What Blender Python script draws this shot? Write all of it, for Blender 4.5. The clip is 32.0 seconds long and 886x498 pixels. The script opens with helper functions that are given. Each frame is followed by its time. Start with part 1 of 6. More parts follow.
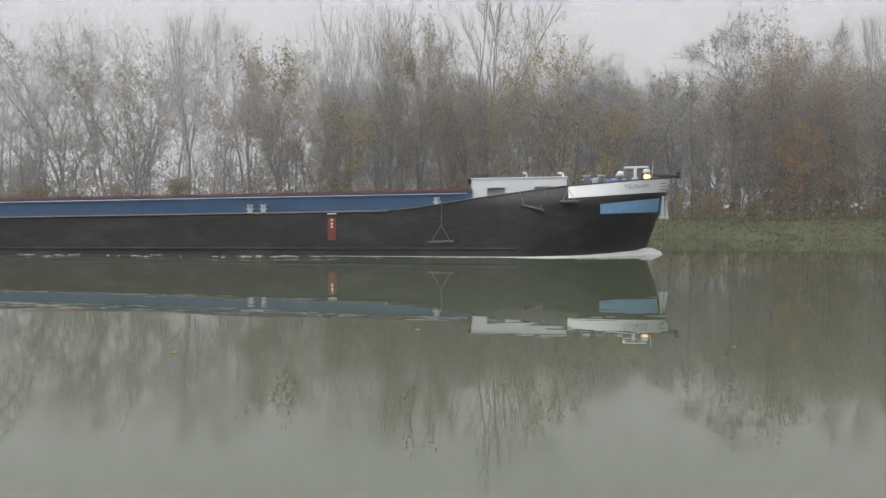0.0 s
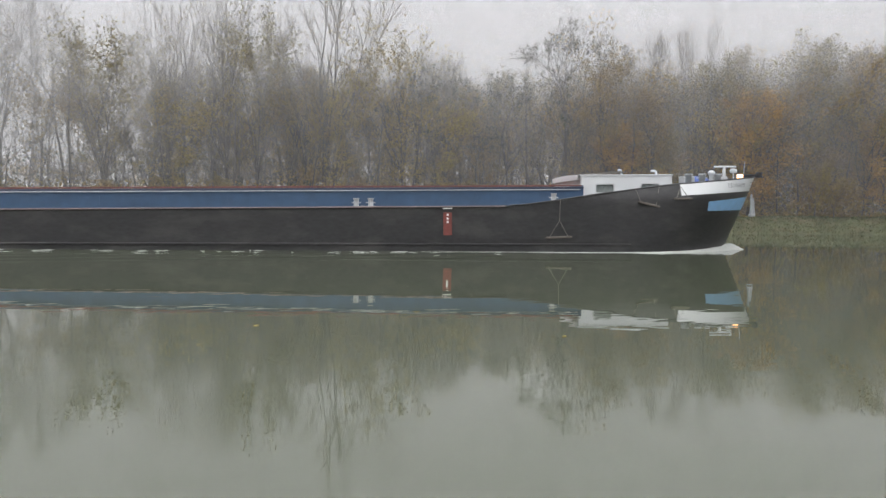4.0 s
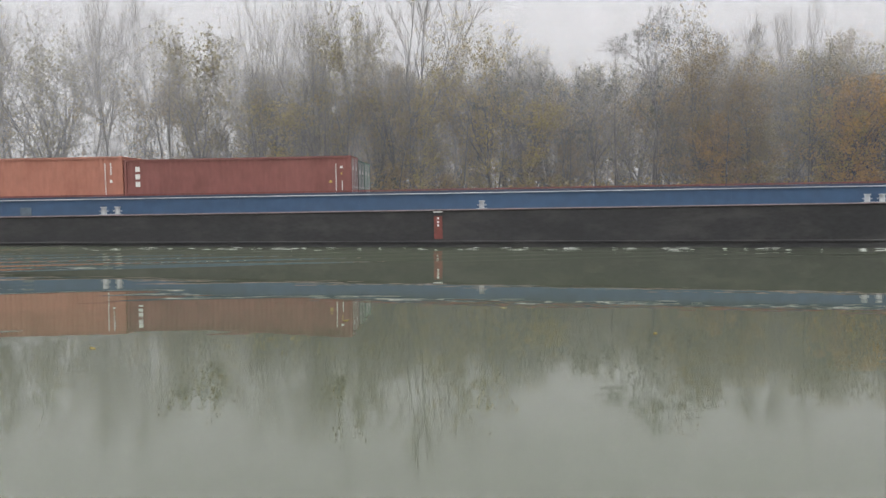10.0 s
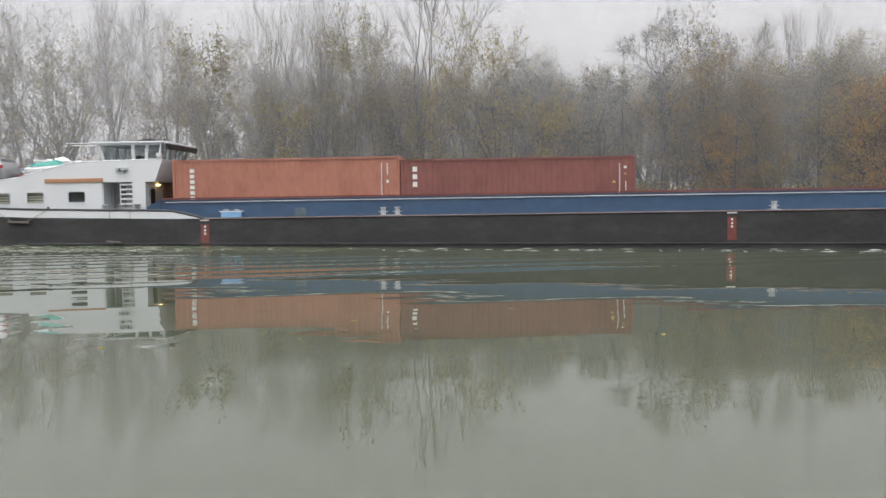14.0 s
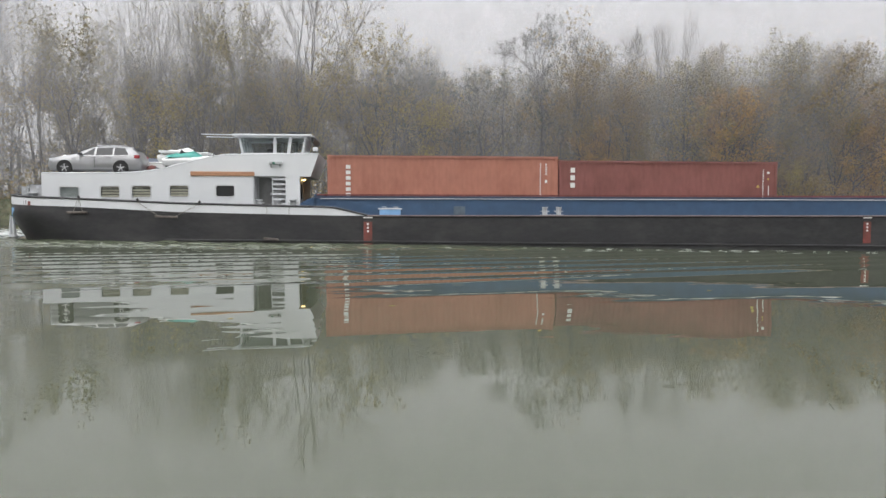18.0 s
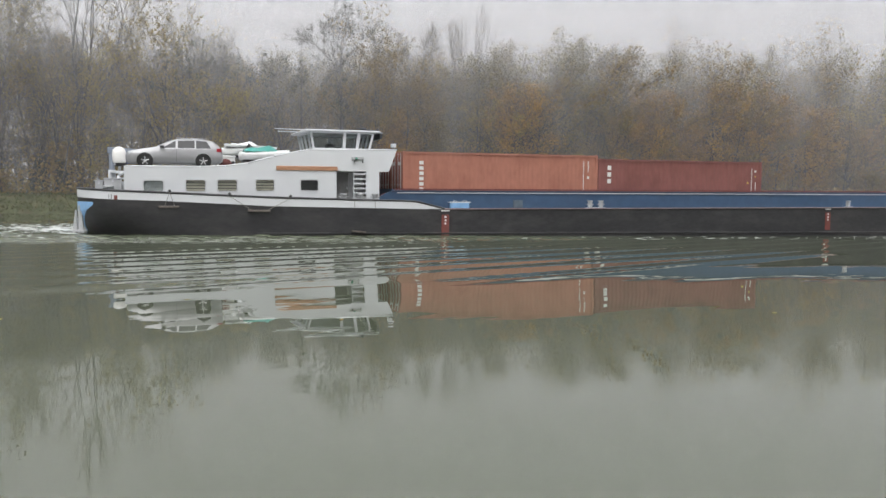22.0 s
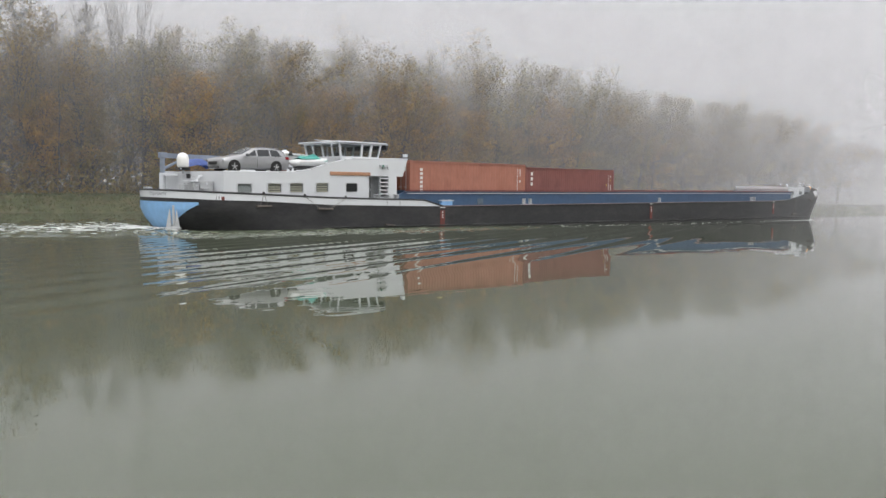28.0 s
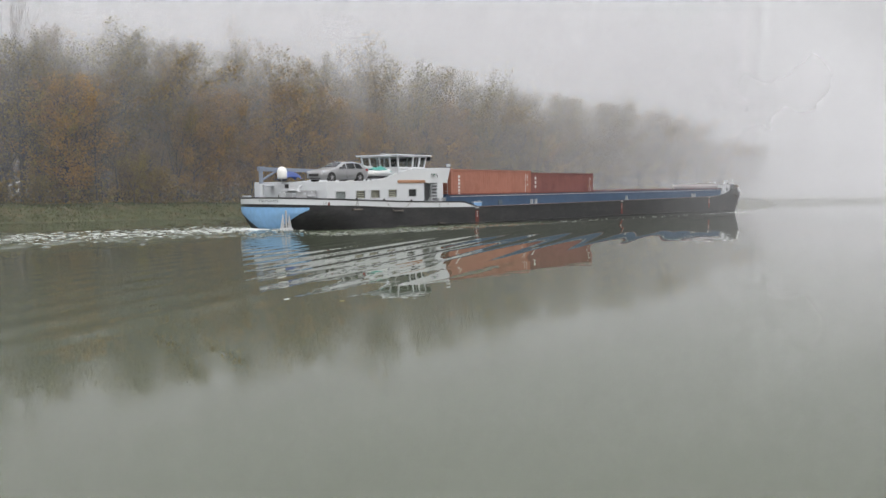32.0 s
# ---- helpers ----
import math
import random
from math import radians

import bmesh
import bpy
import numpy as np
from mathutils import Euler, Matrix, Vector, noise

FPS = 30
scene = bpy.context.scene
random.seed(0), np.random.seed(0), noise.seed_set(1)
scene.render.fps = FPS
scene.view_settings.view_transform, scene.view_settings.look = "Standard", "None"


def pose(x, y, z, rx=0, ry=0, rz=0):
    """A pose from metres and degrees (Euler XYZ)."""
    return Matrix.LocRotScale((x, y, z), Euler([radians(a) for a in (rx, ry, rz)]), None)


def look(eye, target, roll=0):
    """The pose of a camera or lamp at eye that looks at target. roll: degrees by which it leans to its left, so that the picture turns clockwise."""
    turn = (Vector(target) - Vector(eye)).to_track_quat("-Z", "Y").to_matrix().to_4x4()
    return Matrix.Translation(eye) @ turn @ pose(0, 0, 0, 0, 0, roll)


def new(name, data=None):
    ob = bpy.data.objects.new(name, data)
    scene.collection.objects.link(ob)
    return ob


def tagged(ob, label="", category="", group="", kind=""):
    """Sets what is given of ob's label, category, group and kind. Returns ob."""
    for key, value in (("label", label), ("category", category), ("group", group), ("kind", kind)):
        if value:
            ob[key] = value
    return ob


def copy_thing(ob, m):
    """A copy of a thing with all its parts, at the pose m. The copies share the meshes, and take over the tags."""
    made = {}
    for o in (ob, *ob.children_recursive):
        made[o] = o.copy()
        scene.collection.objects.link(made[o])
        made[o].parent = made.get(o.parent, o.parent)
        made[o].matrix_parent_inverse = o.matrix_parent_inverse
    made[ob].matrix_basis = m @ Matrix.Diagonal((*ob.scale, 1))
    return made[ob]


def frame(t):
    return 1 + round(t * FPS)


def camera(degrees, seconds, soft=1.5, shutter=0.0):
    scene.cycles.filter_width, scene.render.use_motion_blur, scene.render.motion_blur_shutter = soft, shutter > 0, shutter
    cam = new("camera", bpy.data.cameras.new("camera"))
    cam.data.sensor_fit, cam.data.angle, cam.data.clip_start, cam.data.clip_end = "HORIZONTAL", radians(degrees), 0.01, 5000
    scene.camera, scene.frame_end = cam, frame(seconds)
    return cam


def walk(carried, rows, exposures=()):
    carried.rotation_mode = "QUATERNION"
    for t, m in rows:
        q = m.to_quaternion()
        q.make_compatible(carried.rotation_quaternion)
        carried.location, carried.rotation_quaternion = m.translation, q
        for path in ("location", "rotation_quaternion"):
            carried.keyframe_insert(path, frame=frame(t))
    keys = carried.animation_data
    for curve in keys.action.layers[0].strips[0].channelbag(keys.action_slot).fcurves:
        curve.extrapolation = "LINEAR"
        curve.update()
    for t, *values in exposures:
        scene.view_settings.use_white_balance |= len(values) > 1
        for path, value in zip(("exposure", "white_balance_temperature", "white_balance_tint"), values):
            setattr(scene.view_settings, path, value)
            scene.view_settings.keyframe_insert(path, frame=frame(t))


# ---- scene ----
cam = camera(58.54, 32.0, soft=1.5)
EYE = (0.0, 0.0, 2.37)
PATH = [
    (0.0, pose(*EYE, 87.26, 0.04, 7.62)),
    (0.5, pose(*EYE, 87.27, -0.09, 5.40)),
    (1.0, pose(*EYE, 87.27, -0.19, 3.46)),
    (1.5, pose(*EYE, 87.23, -0.21, 2.64)),
    (2.0, pose(*EYE, 87.13, -0.17, 1.56)),
    (2.5, pose(*EYE, 86.97, -0.23, -0.47)),
    (3.0, pose(*EYE, 86.93, -0.38, -2.40)),
    (3.5, pose(*EYE, 86.90, -0.47, -3.30)),
    (5.5, pose(*EYE, 86.82, -0.68, -4.50)),
    (6.0, pose(*EYE, 86.83, -0.63, -4.50)),
    (6.5, pose(*EYE, 86.70, -0.18, -2.92)),
    (7.0, pose(*EYE, 86.69, 0.12, -1.71)),
    (7.5, pose(*EYE, 86.58, 0.18, -0.89)),
    (8.0, pose(*EYE, 86.40, 0.17, -0.02)),
    (8.5, pose(*EYE, 86.39, 0.11, 0.64)),
    (9.0, pose(*EYE, 86.48, 0.09, 1.15)),
    (9.5, pose(*EYE, 86.56, 0.08, 1.75)),
    (10.0, pose(*EYE, 86.55, 0.07, 2.45)),
    (10.5, pose(*EYE, 86.54, 0.01, 2.84)),
    (11.0, pose(*EYE, 86.55, 0.03, 2.92)),
    (11.5, pose(*EYE, 86.59, 0.01, 2.92)),
    (12.0, pose(*EYE, 86.58, -0.03, 2.84)),
    (12.5, pose(*EYE, 86.62, 0.01, 2.84)),
    (13.0, pose(*EYE, 86.61, 0.01, 2.79)),
    (13.5, pose(*EYE, 86.59, 0.01, 2.91)),
    (15.5, pose(*EYE, 86.60, -0.01, 3.06)),
    (16.0, pose(*EYE, 86.50, -0.25, 1.99)),
    (16.5, pose(*EYE, 86.47, -0.53, -0.01)),
    (17.0, pose(*EYE, 86.49, -0.64, -1.67)),
    (17.5, pose(*EYE, 86.50, -0.81, -3.51)),
    (18.0, pose(*EYE, 86.46, -1.04, -5.51)),
    (18.5, pose(*EYE, 86.32, -1.41, -7.50)),
    (19.0, pose(*EYE, 86.28, -1.67, -9.20)),
    (19.5, pose(*EYE, 86.28, -1.78, -10.67)),
    (20.0, pose(*EYE, 86.27, -1.77, -11.96)),
    (20.5, pose(*EYE, 86.28, -1.64, -13.41)),
    (21.0, pose(*EYE, 86.24, -1.48, -15.58)),
    (21.5, pose(*EYE, 86.09, -1.30, -17.85)),
    (22.0, pose(*EYE, 85.95, -1.17, -19.90)),
    (22.5, pose(*EYE, 85.83, -1.21, -22.01)),
    (23.0, pose(*EYE, 85.71, -1.34, -24.24)),
    (23.5, pose(*EYE, 85.72, -1.40, -26.55)),
    (24.0, pose(*EYE, 85.85, -1.35, -28.70)),
    (24.5, pose(*EYE, 85.88, -1.36, -30.78)),
    (25.0, pose(*EYE, 85.89, -1.31, -32.72)),
    (25.5, pose(*EYE, 85.96, -1.29, -34.69)),
    (27.5, pose(*EYE, 85.94, -1.29, -41.77)),
    (28.0, pose(*EYE, 85.99, -1.21, -43.03)),
    (28.5, pose(*EYE, 86.00, -1.13, -44.43)),
    (29.0, pose(*EYE, 85.96, -0.93, -45.55)),
    (29.5, pose(*EYE, 85.96, -0.81, -46.32)),
    (30.0, pose(*EYE, 86.01, -0.50, -47.17)),
    (30.5, pose(*EYE, 86.13, -0.29, -47.93)),
    (31.0, pose(*EYE, 86.17, -0.13, -48.50)),
    (31.5, pose(*EYE, 86.20, -0.05, -49.40)),
    (32.0, pose(*EYE, 86.18, -0.02, -50.29)),
]
walk(cam, PATH, ((0, 0.26), (4, 0.35), (8, 0.4), (13.5, 0.4), (19, 0.34), (24, 0.32), (29, 0.26), (32, 0.24)))

# the barge's way along the canal: seconds and metres
SAIL = [
    (0.0, -37.68),
    (1.0, -34.07),
    (2.0, -30.50),
    (3.0, -26.96),
    (3.5, -25.20),
    (5.5, -18.11),
    (6.0, -16.32),
    (7.0, -12.68),
    (8.0, -9.06),
    (9.0, -5.49),
    (10.0, -1.96),
    (11.0, 1.61),
    (12.0, 5.22),
    (13.0, 8.84),
    (13.5, 10.64),
    (15.5, 17.90),
    (16.0, 19.71),
    (17.0, 23.34),
    (18.0, 27.05),
    (19.0, 30.74),
    (20.0, 34.39),
    (21.0, 38.06),
    (22.0, 41.74),
    (23.0, 45.49),
    (24.0, 49.31),
    (25.0, 53.06),
    (25.5, 54.94),
    (27.5, 62.51),
    (28.0, 64.43),
    (29.0, 68.33),
    (30.0, 72.17),
    (31.0, 75.96),
    (32.0, 79.76),
]
# ---- world and light ----
SLOPE = 0.0155          # the barge rides lower at the stern
LANE = 45.2             # middle of the barge's lane
world = bpy.data.worlds.new("overcast_sky")
scene.world = world
world.use_nodes = True
wn, wl = world.node_tree.nodes, world.node_tree.links
wn.clear()
w_out = wn.new("ShaderNodeOutputWorld")
w_bg = wn.new("ShaderNodeBackground")
w_sky = wn.new("ShaderNodeTexSky")
w_sky.sky_type = "NISHITA"
w_sky.sun_disc = False
w_sky.sun_elevation, w_sky.sun_rotation = radians(38), radians(200)
w_sky.air_density, w_sky.dust_density = 2.0, 6.0
w_hsv = wn.new("ShaderNodeHueSaturation")
w_hsv.inputs["Saturation"].default_value = 0.12
w_hsv.inputs["Value"].default_value = 0.10
w_mix = wn.new("ShaderNodeMix")
w_mix.data_type = "RGBA"
w_mix.inputs[0].default_value = 0.9
w_co = wn.new("ShaderNodeTexCoord")
w_sep = wn.new("ShaderNodeSeparateXYZ")
w_rise = wn.new("ShaderNodeMapRange")      # an overcast sky is brightest overhead
w_rise.inputs[3].default_value, w_rise.inputs[4].default_value = 0.38, 2.4
w_pow = wn.new("ShaderNodeMath")
w_pow.operation, w_pow.use_clamp = "POWER", True
w_pow.inputs[1].default_value = 1.6
w_tint = wn.new("ShaderNodeCombineXYZ")
w_cool = wn.new("ShaderNodeMath")
w_cool.operation = "MULTIPLY"
w_cool.inputs[1].default_value = 1.02
wl.new(w_co.outputs["Generated"], w_sep.inputs[0])
wl.new(w_sep.outputs["Z"], w_pow.inputs[0])
wl.new(w_pow.outputs[0], w_rise.inputs[0])
# the cloud is thinner up the canal to the left than down it to the right
w_side = wn.new("ShaderNodeMapRange")
w_side.inputs[1].default_value, w_side.inputs[2].default_value = -1.0, 1.0
w_side.inputs[3].default_value, w_side.inputs[4].default_value = 1.32, 0.7
w_both = wn.new("ShaderNodeMath")
w_both.operation = "MULTIPLY"
wl.new(w_sep.outputs["X"], w_side.inputs[0])
wl.new(w_rise.outputs[0], w_both.inputs[0])
wl.new(w_side.outputs[0], w_both.inputs[1])
wl.new(w_both.outputs[0], w_cool.inputs[0])
wl.new(w_both.outputs[0], w_tint.inputs[0])
wl.new(w_both.outputs[0], w_tint.inputs[1])
wl.new(w_cool.outputs[0], w_tint.inputs[2])
wl.new(w_sky.outputs[0], w_hsv.inputs["Color"])
wl.new(w_hsv.outputs[0], w_mix.inputs[6])
wl.new(w_tint.outputs[0], w_mix.inputs[7])
wl.new(w_mix.outputs[2], w_bg.inputs[0])
w_bg.inputs[1].default_value = 1.0
wl.new(w_bg.outputs[0], w_out.inputs[0])
sun = new("sun", bpy.data.lights.new("sun", "SUN"))
sun.data.energy, sun.data.angle, sun.data.color = 0.7, radians(50), (1.0, 0.97, 0.93)
sun.matrix_world = look((0, 0, 60), (20, 47, 0))
scene.cycles.transparent_max_bounces = 44

# ---- mesh and material helpers ----
class Geo:
    """Collects faces of one part."""

    def __init__(self):
        self.v, self.f = [], []

    def add(self, verts, faces):
        k = len(self.v)
        self.v.extend(verts)
        self.f.extend([tuple(i + k for i in q) for q in faces])
        return self

    def quad(self, a, b, c, d):
        return self.add([a, b, c, d], [(0, 1, 2, 3)])

    def box(self, x0, x1, y0, y1, z0, z1, b=0.0):
        if b <= 0:
            vs = [(x, y, z) for x in (x0, x1) for y in (y0, y1) for z in (z0, z1)]
            return self.add(vs, [(0, 1, 3, 2), (4, 6, 7, 5), (0, 4, 5, 1), (2, 3, 7, 6), (0, 2, 6, 4), (1, 5, 7, 3)])
        b = min(b, abs(x1 - x0) * 0.45, abs(y1 - y0) * 0.45, abs(z1 - z0) * 0.45)
        bm = bmesh.new()
        bmesh.ops.create_cube(bm, size=1)
        for v in bm.verts:
            v.co = ((x0 + x1) / 2 + v.co.x * (x1 - x0), (y0 + y1) / 2 + v.co.y * (y1 - y0), (z0 + z1) / 2 + v.co.z * (z1 - z0))
        bmesh.ops.bevel(bm, geom=bm.edges[:], offset=b, segments=2, affect="EDGES", profile=0.5)
        bm.verts.index_update()
        self.add([tuple(v.co) for v in bm.verts], [tuple(v.index for v in f.verts) for f in bm.faces])
        bm.free()
        return self

    def tube(self, p, q, r0, r1=None, n=8, cap=True):
        r1 = r0 if r1 is None else r1
        p, q = Vector(p), Vector(q)
        d = (q - p)
        if d.length < 1e-6:
            return self
        d.normalize()
        a = d.orthogonal().normalized()
        b = d.cross(a)
        vs = []
        for c, r in ((p, r0), (q, r1)):
            for i in range(n):
                w = 2 * math.pi * i / n
                vs.append(tuple(c + a * (math.cos(w) * r) + b * (math.sin(w) * r)))
        fs = [(i, (i + 1) % n, n + (i + 1) % n, n + i) for i in range(n)]
        if cap:
            fs += [tuple(range(n - 1, -1, -1)), tuple(range(n, 2 * n))]
        return self.add(vs, fs)

    def path(self, pts, r, n=6):
        for p, q in zip(pts[:-1], pts[1:]):
            self.tube(p, q, r, r, n)
        return self

    def prism(self, poly, y0, y1):
        """poly: x, z corners, drawn out along y"""
        n = len(poly)
        vs = [(x, y0, z) for x, z in poly] + [(x, y1, z) for x, z in poly]
        fs = [tuple(range(n)), tuple(range(2 * n - 1, n - 1, -1))] + [(i, n + i, n + (i + 1) % n, (i + 1) % n) for i in range(n)]
        return self.add(vs, fs)

    def grid(self, rows):
        n, m = len(rows), len(rows[0])
        vs = [p for r in rows for p in r]
        return self.add(vs, [(i * m + j, i * m + j + 1, (i + 1) * m + j + 1, (i + 1) * m + j) for i in range(n - 1) for j in range(m - 1)])

    def lathe(self, prof, c=(0, 0, 0), n=20):
        """prof: radius, z pairs round a vertical axis"""
        rows = [[(c[0] + r * math.cos(2 * math.pi * i / n), c[1] + r * math.sin(2 * math.pi * i / n), c[2] + z) for i in range(n + 1)] for r, z in prof]
        return self.grid(rows)

    def move(self, m):
        self.v = [tuple(m @ Vector(p)) for p in self.v]
        return self

    def mesh(self, name, smooth=False):
        me = bpy.data.meshes.new(name)
        me.from_pydata(self.v, [], self.f)
        if smooth:
            me.polygons.foreach_set("use_smooth", [True] * len(me.polygons))
        me.update()
        return me


def part(name, geo, material, parent, label="", smooth=False, kind=""):
    me = geo.mesh(name, smooth) if isinstance(geo, Geo) else geo
    if material and not me.materials:
        me.materials.append(material)
    ob = new(name, me)
    if parent:
        ob.parent = parent
    return tagged(ob, label, kind=kind)


def clean(geo):
    """Joins doubled corners and turns the faces outwards."""
    bm = bmesh.new()
    vs = [bm.verts.new(p) for p in geo.v]
    for f in geo.f:
        try:
            bm.faces.new([vs[i] for i in f])
        except ValueError:
            pass
    bmesh.ops.remove_doubles(bm, verts=bm.verts[:], dist=1e-4)
    bmesh.ops.recalc_face_normals(bm, faces=bm.faces[:])
    bm.verts.index_update()
    geo.v = [tuple(v.co) for v in bm.verts]
    geo.f = [tuple(v.index for v in f.verts) for f in bm.faces]
    bm.free()
    return geo


def mat(name, col, rough=0.6, metal=0.0, grain=0.12, scale=6.0, dirt=None, dirt_amount=0.3, dirt_scale=0.8, bump=0.1, spec=0.5, rand=0.0, streak=1.0, coat=0.0):
    """A weathered surface: fine grain, large stains, slight relief."""
    m = bpy.data.materials.new(name)
    m.use_nodes = True
    nd, ln = m.node_tree.nodes, m.node_tree.links
    bs = nd["Principled BSDF"]
    co = nd.new("ShaderNodeTexCoord")
    mp = nd.new("ShaderNodeMapping")
    mp.inputs["Scale"].default_value = (1, 1, streak)
    ln.new(co.outputs["Object"], mp.inputs[0])
    n1 = nd.new("ShaderNodeTexNoise")
    n1.inputs["Scale"].default_value, n1.inputs["Detail"].default_value = scale, 6
    n2 = nd.new("ShaderNodeTexNoise")
    n2.inputs["Scale"].default_value, n2.inputs["Detail"].default_value, n2.inputs["Roughness"].default_value = dirt_scale, 8, 0.65
    ln.new(mp.outputs[0], n1.inputs["Vector"])
    ln.new(mp.outputs[0], n2.inputs["Vector"])
    r1 = nd.new("ShaderNodeMapRange")
    r1.inputs[1].default_value, r1.inputs[2].default_value = 0.3, 0.7
    r1.inputs[3].default_value, r1.inputs[4].default_value = 1 - grain, 1 + grain
    ln.new(n1.outputs[0], r1.inputs[0])
    mul = nd.new("ShaderNodeMix")
    mul.data_type, mul.blend_type = "RGBA", "MULTIPLY"
    mul.inputs[0].default_value = 1.0
    mul.inputs[6].default_value = (*col, 1)
    ln.new(r1.outputs[0], mul.inputs[7])
    last = mul.outputs[2]
    if rand:
        oi = nd.new("ShaderNodeObjectInfo")
        r3 = nd.new("ShaderNodeMapRange")
        r3.inputs[3].default_value, r3.inputs[4].default_value = 1 - rand, 1 + rand
        ln.new(oi.outputs["Random"], r3.inputs[0])
        mu2 = nd.new("ShaderNodeMix")
        mu2.data_type, mu2.blend_type = "RGBA", "MULTIPLY"
        mu2.inputs[0].default_value = 1.0
        ln.new(last, mu2.inputs[6])
        ln.new(r3.outputs[0], mu2.inputs[7])
        last = mu2.outputs[2]
    r2 = nd.new("ShaderNodeMapRange")
    r2.inputs[1].default_value, r2.inputs[2].default_value = 0.48, 0.72
    r2.inputs[3].default_value, r2.inputs[4].default_value = 0.0, dirt_amount
    ln.new(n2.outputs[0], r2.inputs[0])
    mx = nd.new("ShaderNodeMix")
    mx.data_type = "RGBA"
    ln.new(r2.outputs[0], mx.inputs[0])
    ln.new(last, mx.inputs[6])
    mx.inputs[7].default_value = (*(dirt or tuple(c * 0.45 for c in col)), 1)
    ln.new(mx.outputs[2], bs.inputs["Base Color"])
    bs.inputs["Metallic"].default_value = metal
    bs.inputs["Specular IOR Level"].default_value = spec
    bs.inputs["Coat Weight"].default_value = coat
    rr = nd.new("ShaderNodeMapRange")
    rr.inputs[3].default_value, rr.inputs[4].default_value = max(0.02, rough - 0.1), min(1, rough + 0.12)
    ln.new(n2.outputs[0], rr.inputs[0])
    ln.new(rr.outputs[0], bs.inputs["Roughness"])
    if bump:
        bp = nd.new("ShaderNodeBump")
        bp.inputs["Strength"].default_value, bp.inputs["Distance"].default_value = bump, 0.02
        ln.new(n1.outputs[0], bp.inputs["Height"])
        ln.new(bp.outputs[0], bs.inputs["Normal"])
    return m


def leaf_mat(name, a, b, c, trans=0.42):
    """Foliage: each leaf clump takes its own tone; light comes through."""
    m = bpy.data.materials.new(name)
    m.use_nodes = True
    nd, ln = m.node_tree.nodes, m.node_tree.links
    bs = nd["Principled BSDF"]
    out = nd["Material Output"]
    ge = nd.new("ShaderNodeNewGeometry")
    oi = nd.new("ShaderNodeObjectInfo")
    rp = nd.new("ShaderNodeValToRGB")
    rp.color_ramp.elements[0].color = (*a, 1)
    rp.color_ramp.elements[1].color = (*c, 1)
    rp.color_ramp.elements.new(0.5).color = (*b, 1)
    ad = nd.new("ShaderNodeMath")
    ad.operation = "MULTIPLY_ADD"
    ad.inputs[1].default_value = 0.6
    mu = nd.new("ShaderNodeMath")
    mu.operation = "MULTIPLY"
    mu.inputs[1].default_value = 0.4
    ln.new(oi.outputs["Random"], mu.inputs[0])
    ln.new(ge.outputs["Random Per Island"], ad.inputs[0])
    ln.new(mu.outputs[0], ad.inputs[2])
    ln.new(ad.outputs[0], rp.inputs[0])
    ln.new(rp.outputs[0], bs.inputs["Base Color"])
    bs.inputs["Roughness"].default_value = 0.75
    bs.inputs["Specular IOR Level"].default_value = 0.25
    tr = nd.new("ShaderNodeBsdfTranslucent")
    ln.new(rp.outputs[0], tr.inputs[0])
    ms = nd.new("ShaderNodeMixShader")
    ms.inputs[0].default_value = trans
    ln.new(bs.outputs[0], ms.inputs[1])
    ln.new(tr.outputs[0], ms.inputs[2])
    ln.new(ms.outputs[0], out.inputs[0])
    return m


def glass_mat(name, tint, rough=0.03, alpha=0.5):
    """A window pane that lets part of the light through."""
    m = bpy.data.materials.new(name)
    m.use_nodes = True
    nd, ln = m.node_tree.nodes, m.node_tree.links
    out = nd["Material Output"]
    bs = nd["Principled BSDF"]
    bs.inputs["Base Color"].default_value = (*tint, 1)
    bs.inputs["Roughness"].default_value = rough
    bs.inputs["Specular IOR Level"].default_value = 0.6
    tp = nd.new("ShaderNodeBsdfTransparent")
    tp.inputs[0].default_value = (0.85, 0.9, 0.9, 1)
    ms = nd.new("ShaderNodeMixShader")
    ms.inputs[0].default_value = alpha
    ln.new(tp.outputs[0], ms.inputs[1])
    ln.new(bs.outputs[0], ms.inputs[2])
    ln.new(ms.outputs[0], out.inputs[0])
    return m


def glow_mat(name, col, strength):
    m = bpy.data.materials.new(name)
    m.use_nodes = True
    bs = m.node_tree.nodes["Principled BSDF"]
    bs.inputs["Base Color"].default_value = (*col, 1)
    bs.inputs["Emission Color"].default_value = (*col, 1)
    bs.inputs["Emission Strength"].default_value = strength
    return m


